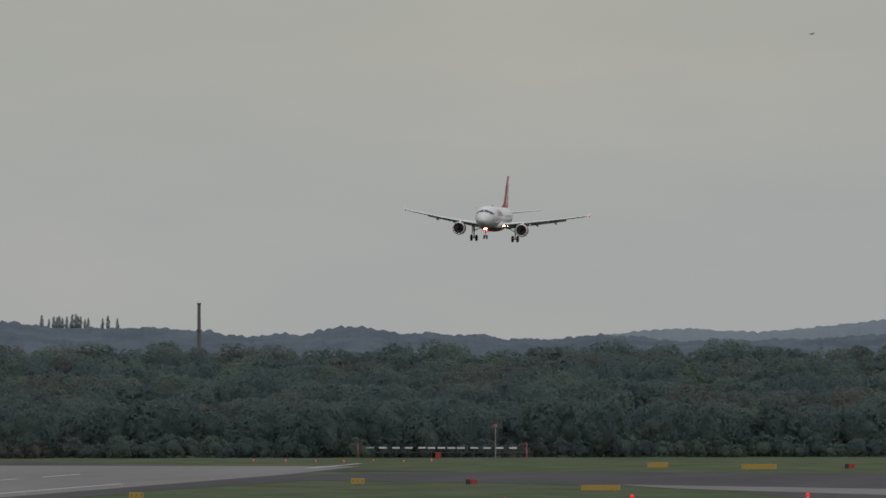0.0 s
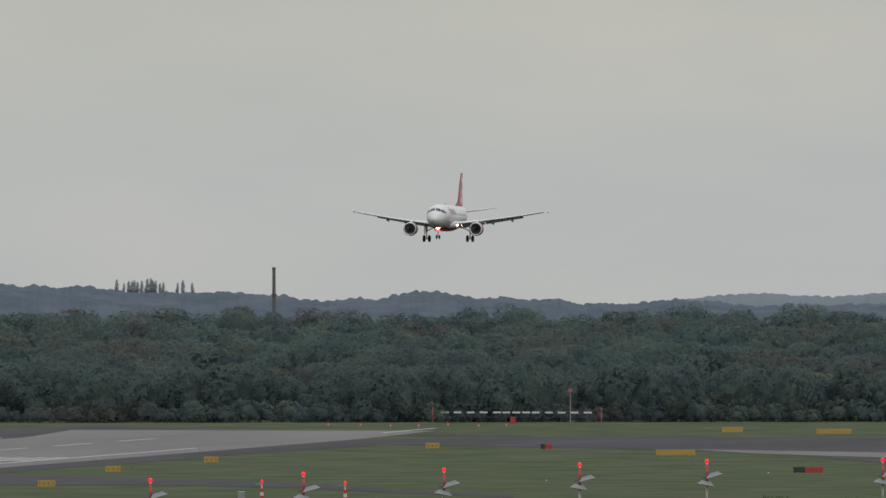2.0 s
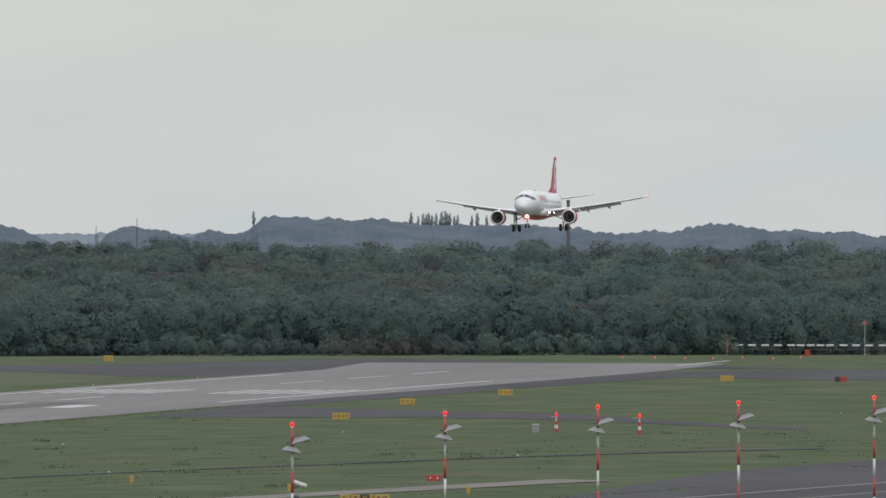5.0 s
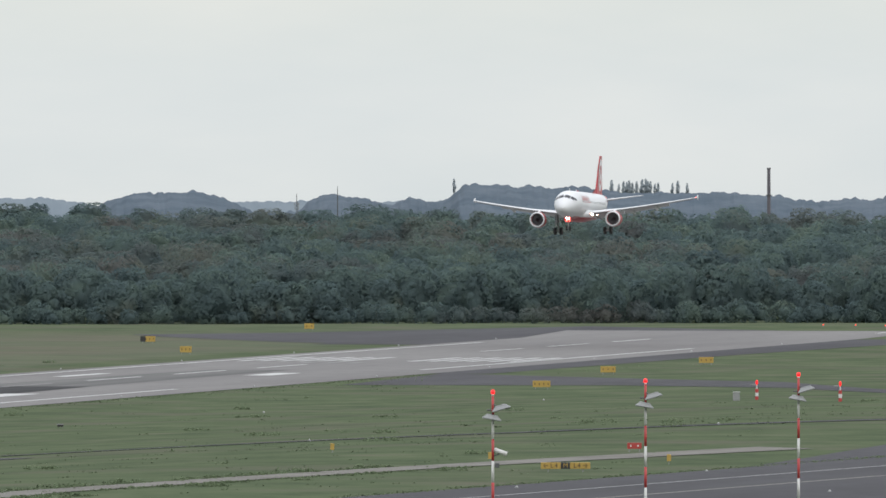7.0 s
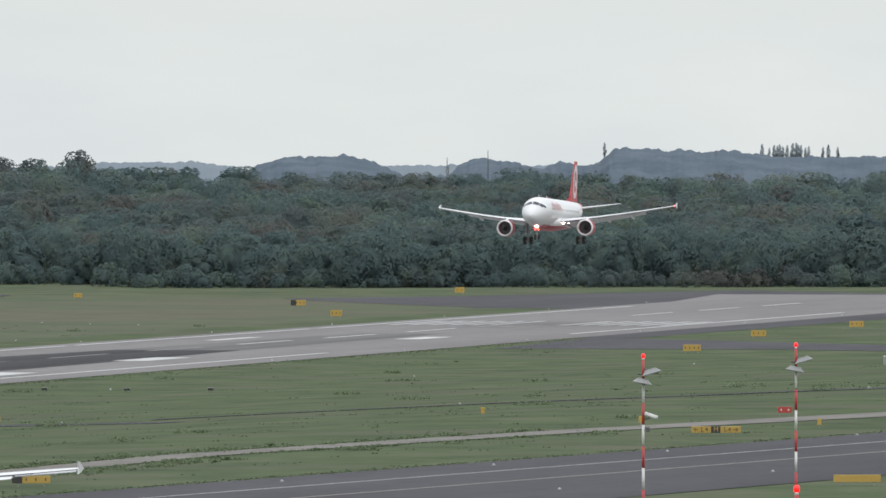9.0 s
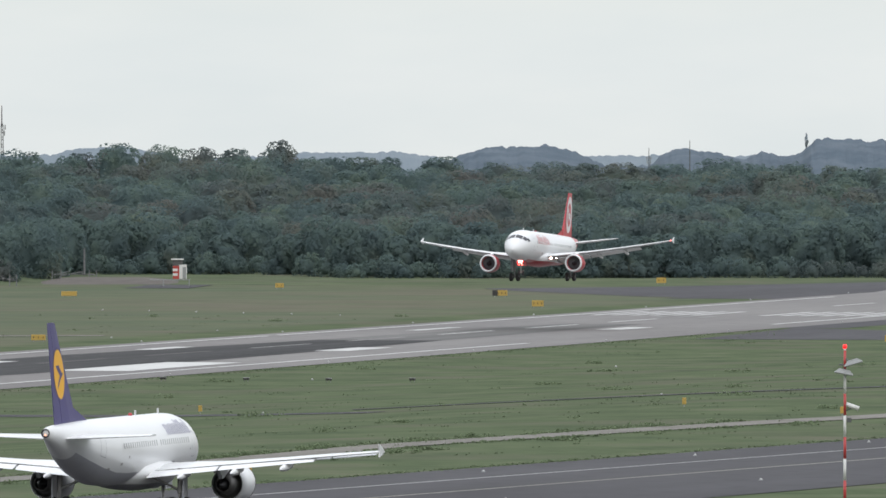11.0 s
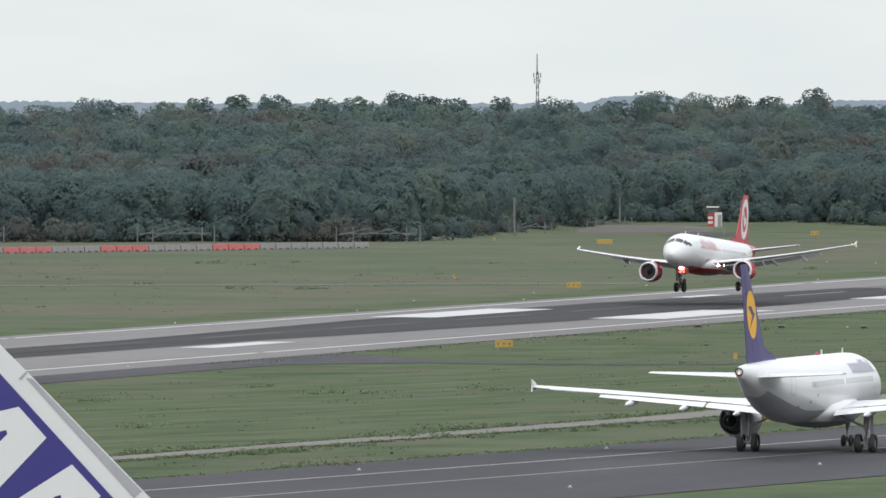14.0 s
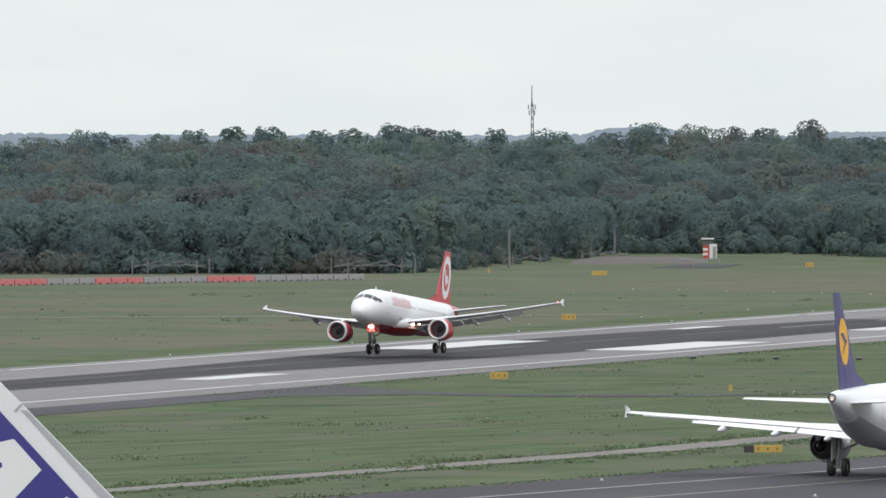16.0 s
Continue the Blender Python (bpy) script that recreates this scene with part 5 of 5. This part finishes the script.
def build_far_landmarks():
    def far_place(az, r):
        t = az / F_PX - radians(RWY_AZ)
        return r * math.sin(t), r * math.cos(t), t
    # brick chimney on the ridge
    x, y, t = far_place(-431.8, 3800)
    c = thing("chimney", "tall dark brick chimney with a small gallery", "chimney", m=pose(x, y, 8, 0, 0, 0))
    zt = CAM_Z + 3800 * 62 / F_PX - 8
    part("shaft", add_rod(bmesh.new(), (0, 0, -4), (0, 0, zt), .75, .55, 16), M_BRICKRED, c)
    part("gallery", add_lathe(bmesh.new(), [(zt * .66, .6), (zt * .66, 1.0), (zt * .66 + .3, 1.0), (zt * .66 + .35, .6)], "z", 14), M_STEEL, c)
    part("rim", add_lathe(bmesh.new(), [(zt - .5, .6), (zt - .5, .7), (zt, .7), (zt, .4)], "z", 14), M_BRICKRED, c)
    # lattice telecom mast behind the wood
    for az, top, r, w in ((-2412.2, 91, 2500, .42), (-1267.3, 17, 3900, .5), (-1195, 30, 3900, .15)):
        x, y, t = far_place(az, r)
        m = thing("telecom_mast", "slim grey lattice mast with antennas rising over the wood", "mast", group="masts", m=pose(x, y, 5, 0, 0, -math.degrees(t)))
        zt = CAM_Z + r * top / F_PX - 5
        body = zt * .86
        for k in range(3):
            a = k * 2.094
            part("leg", add_rod(bmesh.new(), (w * math.cos(a), w * math.sin(a), -3), (w * .7 * math.cos(a), w * .7 * math.sin(a), body), .09, None, 6), M_STEEL, m)
        bm = bmesh.new()
        z, k = 0.0, 0
        while z < body:
            a0, a1 = (k % 3) * 2.094, ((k + 1) % 3) * 2.094
            add_rod(bm, (w * .85 * math.cos(a0), w * .85 * math.sin(a0), z), (w * .85 * math.cos(a1), w * .85 * math.sin(a1), z + .7), .045, None, 5)
            add_rod(bm, (w * .85 * math.cos(a1), w * .85 * math.sin(a1), z), (w * .85 * math.cos(a0), w * .85 * math.sin(a0), z + .7), .045, None, 5)
            z, k = z + .55, k + 1
        part("bracing", bm, M_STEEL, m)
        part("spike", add_rod(bmesh.new(), (0, 0, body), (0, 0, zt), .17, .1, 6), M_STEEL, m)
        if w > .3:
            for q, zz in ((-.75, body - .6), (.75, body - .6), (.0, body - .1), (-.6, body - 1.9), (.6, body - 1.9)):
                part("antenna_panel", add_box(bmesh.new(), q - .14, q + .14, -.1, .1, zz - .55, zz + .55, .03), M_POST, m)
    # poplars on the ridge
    rng = np.random.default_rng(21)
    protos = []
    for i in range(3):
        t0 = thing("poplar", "slim poplar on the ridge, leaves coloured pale for haze", "tree", group="poplars on the ridge")
        part("trunk", add_rod(bmesh.new(), (0, 0, -4), (0, 0, 3), .15, .08, 6), M_BRICKRED, t0)
        blobs = [(rng.normal() * .1, rng.normal() * .1, z, .8 * (1 - abs(z - 1.2) / 6.0)) for z in np.arange(-2.6, 4.9, .5)]
        o = new("crown", mesh_from("poplar_crown", leaf_cloud(rng, blobs, 1100, .2), M_HAZY_TREE))
        o.parent = t0
        protos.append(t0)
    n = 0
    for px, s in ((131, 1.05), (143, .75), (152, .95), (158, .9), (162, 1.0), (167, .85), (175, .95), (184, 1.1), (191, 1.15), (195, .95), (199, .95), (207, .75), (213, .85), (238, .8), (248, 1.0), (264, .8), (-148, .85), (60, .6), (-40, .5)):
        x, y, t = far_place(-56.5 + px - 784, 4206)
        el = 17 if px > -100 else 24
        z = CAM_Z + 4206 * el / F_PX
        m = pose(x, y, z, 0, 0, rng.uniform(0, 360)) @ Matrix.Diagonal((s, s, s, 1))
        if n < 3:
            protos[n].matrix_basis = m
        else:
            cp = copy_thing(protos[n % 3], pose(x, y, z, 0, 0, rng.uniform(0, 360)))
            cp.scale = (s, s, s)
        n += 1


def build_parked_tail():
    """The wide-body parked at the terminal, of which the fin rises into view."""
    M_NAVY = mat("navy_paint", (0.032, 0.028, 0.17), 0.25, vary=0.15, scale=0.3, tint=(0.036, 0.036, 0.2), coat=0.3)
    r, px = 300.0, 300.0 / F_PX
    t = (-2629.7 - 784) / F_PX - radians(RWY_AZ)
    root = thing("parked_airplane", "parked wide-body airliner with navy fin and white lettering", "airplane")
    cx, cy = r * math.sin(t), r * math.cos(t)
    zg = ground_z(cx, cy)
    root.matrix_world = pose(cx, cy, zg, 0, 0, -math.degrees(t))
    top = CAM_Z + r * (-256.2 + 441) / F_PX - zg

    def P(x, y):
        """Picture place on the fin at 14.5 s to metres across and up."""
        return (x * px, top - y * px)

    def slab(pts, d0, d1):
        bm = bmesh.new()
        a = [bm.verts.new((x, d0, z)) for x, z in pts]
        b = [bm.verts.new((x, d1, z)) for x, z in pts]
        bm.faces.new(a)
        bm.faces.new(b[::-1])
        for i in range(len(a)):
            bm.faces.new((a[i], a[(i + 1) % len(a)], b[(i + 1) % len(a)], b[i]))
        bmesh.ops.recalc_face_normals(bm, faces=bm.faces)
        return bm
    blue = [P(-220, 385), P(-8, 594), P(253, 882), P(430, 1078), P(-420, 1078), P(-440, 385)]
    fin = part("fin", slab(blue, -.26, .26), M_NAVY, root, "navy blue fin")
    part("leading_edge", slab([P(-140, 414), P(-205, 385), P(-8, 594), P(253, 882), P(430, 1078), P(508, 1078), P(318, 882), P(97, 655), P(0, 557)], -.2, .2), M_WHITE, fin, "white leading edge")
    part("erosion_strip", slab([P(97, 667), P(108, 668), P(302, 868), P(288, 880)], -.215, .215), M_GREY_BELLY, fin, "grey strip on the leading edge")
    part("joint", slab([P(84, 668), P(97, 655), P(100, 658), P(88, 671)], -.218, .218), M_GREY_BELLY, fin)
    part("letter_shape", slab([P(-160, 775), P(-60, 752), P(0, 737), P(84, 718), P(133, 773), P(30, 882), P(-60, 975), P(-110, 920), P(-60, 895), P(0, 833), P(30, 800), P(64, 766), P(62, 759), P(0, 772), P(-150, 806)], -.275, .275), M_WHITE, fin)
    part("letter_shape", slab([P(20, 915), P(80, 882), P(178, 820), P(229, 876), P(120, 980), P(100, 960), P(160, 882), P(158, 874), P(150, 876), P(40, 940)], -.275, .275), M_WHITE, fin)
    part("rudder", slab([P(-620, 385), P(-446, 385), P(-426, 1078), P(-560, 1078)], -.12, .12), M_NAVY, root)
    bm = add_lathe(bmesh.new(), [(-12, .3), (-8, 1.3), (0, 2.5), (8, 2.9), (36, 2.9), (41, 2.2), (44, .9), (44.6, .1)], "x", 32)
    bmesh.ops.translate(bm, vec=(0, 0, top - 1078 * px - 2.55), verts=bm.verts)
    part("fuselage", bm, M_WHITE, root, shade=True)
    zc = top - 1078 * px - 2.55
    for gx in (12, 34):
        part("gear_leg", add_rod(bmesh.new(), (gx, 0, .5), (gx, 0, zc - 2), .25), M_STRUT, root)
        for o in (-1, 1):
            part("wheel", add_lathe(bmesh.new(), [(-.25, .3), (-.25, .55), (-.1, .62), (.1, .62), (.25, .55), (.25, .3)], "y", 18, (gx, o * .6, .62)), M_TYRE, root, shade=True)


def build_tufts():
    """Weeds and rank tufts standing out of the mown grass."""
    rng = np.random.default_rng(31)
    out = []
    places = []
    for i in range(3000):
        y = rng.uniform(590, 1500)
        x = y * math.tan(radians(rng.uniform(-21.5, -9.5)))
        if -440 < x < -366 or (x > -232 + (y - 600) * .1 and y < 960) or x < -640 or y > 1250 and x > -350:
            continue
        if noise.noise((x * .03, y * .012, 3)) < rng.uniform(-.45, .35):
            continue
        q = rng.random()
        if q < .06:
            places.append((x, y, rng.uniform(.7, 2.0), rng.uniform(.3, .6), 16))
        elif q < .14:
            places.append((x, y, rng.uniform(.25, .7), rng.uniform(.12, .28), 15))
        else:
            places.append((x, y, rng.uniform(.4, 1.3), rng.uniform(.04, .1), 6))
    # rank grass along the edges of the service road, the runway and the taxiway
    road = [(-253, 640), (-248.3, 676), (-240.5, 731), (-239, 792), (-226, 860)]
    for (x0, y0), (x1, y1) in zip(road, road[1:]):
        for i in range(150):
            f = rng.random()
            side = rng.choice((-.8, -.4, 5.9, 6.3))
            big = rng.random() < .14
            places.append((x0 + (x1 - x0) * f + side + rng.normal() * .3 + (3.0 if big and side > 0 else -1.2 if big else 0), y0 + (y1 - y0) * f, rng.uniform(.6, 1.6) if big else rng.uniform(.3, .8), rng.uniform(.2, .42) if big else rng.uniform(.08, .18), 18))
    for i in range(620):
        y = rng.uniform(560, 900)
        places.append((-214.5 + (y - 602.5) * .132 - 18.6 - rng.exponential(.35), y, rng.uniform(.3, .9), rng.uniform(.05, .14), 8))
    for i in range(420):
        y = rng.uniform(1000, 1420)
        places.append((-371.6 + rng.exponential(1.4), y, rng.uniform(.3, .8), rng.uniform(.06, .16), 7))
    for x, y, w, s, k in places:
        k = max(3, int(w * k))
        blobs = [(rng.uniform(-w, w), rng.uniform(-1.5, 1.5), .02, s * rng.uniform(.4, 1)) for _ in range(k)]
        v = leaf_cloud(rng, blobs, k * (12 if s > .3 else 7), .1 if s > .16 else .07, .6)
        v[:, 2] = np.maximum(v[:, 2], 0) * .85
        v[:, 3:6] = v[:, 3:6] * .35 + np.array([0, 0, .8])
        v[:, :3] += np.array([x, y, ground_z(x, y)])
        out.append(v)
    tagged(new("weed_tufts", mesh_from("weed_tufts", np.concatenate(out), M_WEED)), "dark green weed tufts in the mown grass", "weeds", kind="stuff")


M_WEED = ramp_mat("weeds", [(0.3, (0.135, 0.178, 0.104)), (0.7, (0.18, 0.225, 0.13))], 0.4, island=.1, through_light=.65)
build_signs()
build_poles()
build_papi()
build_edge_lights()
build_approach_bar()
build_hut()
build_bank()
build_frames()
build_far_landmarks()
build_parked_tail()
build_tufts()


def build_bird():
    """A far bird gliding over the approach."""
    b = thing("bird", "small grey bird gliding with spread wings", "bird")
    part("body", add_lathe(bmesh.new(), [(-.26, .02), (-.2, .06), (-.02, .085), (.14, .06), (.22, .01)], "y", 10), M_POST, b, shade=True)
    for sg in (1, -1):
        bm = bmesh.new()
        pts = [(sg * .05, .09, .02), (sg * .3, .12, .09), (sg * .56, -.04, .05), (sg * .3, -.06, .08), (sg * .05, -.09, .02)]
        a = [bm.verts.new(p) for p in pts]
        c = [bm.verts.new((x, y, z - .02)) for x, y, z in pts]
        bm.faces.new(a)
        bm.faces.new(c[::-1])
        for i in range(5):
            bm.faces.new((a[i], a[(i + 1) % 5], c[(i + 1) % 5], c[i]))
        bmesh.ops.recalc_face_normals(bm, faces=bm.faces)
        part("wing", bm, M_POST, b)
    part("tail", add_box(bmesh.new(), -.05, .05, -.42, -.24, -.005, .01), M_POST, b)
    return b


bird = build_bird()


# ---- motion of the aircraft and the bird ----
LANDING = [
    (0.0, -399.7, 1994.0, 41.57, 0.02, -1.62), (0.5, -399.77, 1967.7, 39.91, 0.08, -1.0), (1.0, -400.14, 1941.3, 38.03, 0.14, -0.47), (1.5, -399.95,
    1915.0, 36.25, 0.2, -0.02), (2.0, -399.98, 1888.6, 34.49, 0.27, 0.36), (2.5, -399.71, 1862.2, 32.84, 0.34, 0.67), (3.0, -399.92, 1835.9, 31.01,
    0.42, 0.92), (3.5, -399.56, 1809.5, 29.4, 0.5, 1.11), (4.0, -399.77, 1783.2, 27.52, 0.58, 1.25), (6.5, -399.21, 1651.5, 20.83, 1.07, 1.38), (7.0,
    -399.51, 1625.1, 19.25, 1.17, 1.32), (7.5, -399.16, 1598.8, 17.83, 1.29, 1.26), (8.0, -399.46, 1572.4, 16.07, 1.4, 1.18), (8.5, -399.46, 1546.0,
    14.51, 1.53, 1.11), (11.0, -401.06, 1414.3, 7.65, 2.19, 0.89), (11.5, -400.76, 1387.9, 6.39, 2.34, 0.91), (12.0, -401.14, 1361.6, 5.29, 2.49,
    0.97), (12.5, -400.78, 1335.2, 4.46, 2.64, 1.07), (13.0, -401.11, 1308.9, 3.53, 2.8, 1.22), (13.5, -400.76, 1282.5, 2.92, 2.96, 1.42), (14.0,
    -401.41, 1256.2, 1.91, 3.13, 1.68), (14.5, -401.28, 1229.8, 1.24, 3.3, 2.0), (15.0, -401.85, 1203.5, 0.95, 3.47, 2.39), (15.5, -401.49, 1177.2,
    0.67, 3.65, 2.85), (16.0, -402.19, 1150.8, 0.27, 3.83, 3.39)]
TAXIING = [(0.0, -220.1, 566.7), (5.0, -215.6, 603.2), (10.8, -210.4, 645.1), (12.0, -209.2, 653.7), (13.0, -208.1, 660.9), (14.0, -207.1, 667.9), (16.0, -205.1, 681.8)]


def flare(t):
    """Nose held a little lower over the threshold, then raised for the touchdown."""
    return float(np.interp(t, [11.0, 12.0, 13.0, 13.5, 14.0, 14.5, 15.0, 15.5, 16.0], [0, -0.4, -0.8, -0.6, 0.0, 0.5, 0.9, 0.6, 0.3]))


def motions():
    walk(landing_plane, [(t, pose(x, y, max(z + 0.33, ground_z(x, y) + 0.39), rx + flare(t), min(ry, 1.9) - 0.55, -176.2 - 1.4 * smooth(8.0, 12.5, t))) for t, x, y, z, rx, ry in LANDING])
    rows = []
    for t in (0.0, 4.0, 8.0, 12.0, 16.0):
        a = (653 + 31 * t) / F_PX - radians(RWY_AZ)
        rows.append((t, pose(1200 * math.sin(a), 1200 * math.cos(a), CAM_Z + 1200 * 537 / F_PX, 0, -6, -35)))
    walk(bird, rows)
    walk(taxiing_plane, [(t, pose(x, y, ground_z(x, y) + 0.045, 0, 0, 3.7)) for t, x, y in TAXIING])


motions()
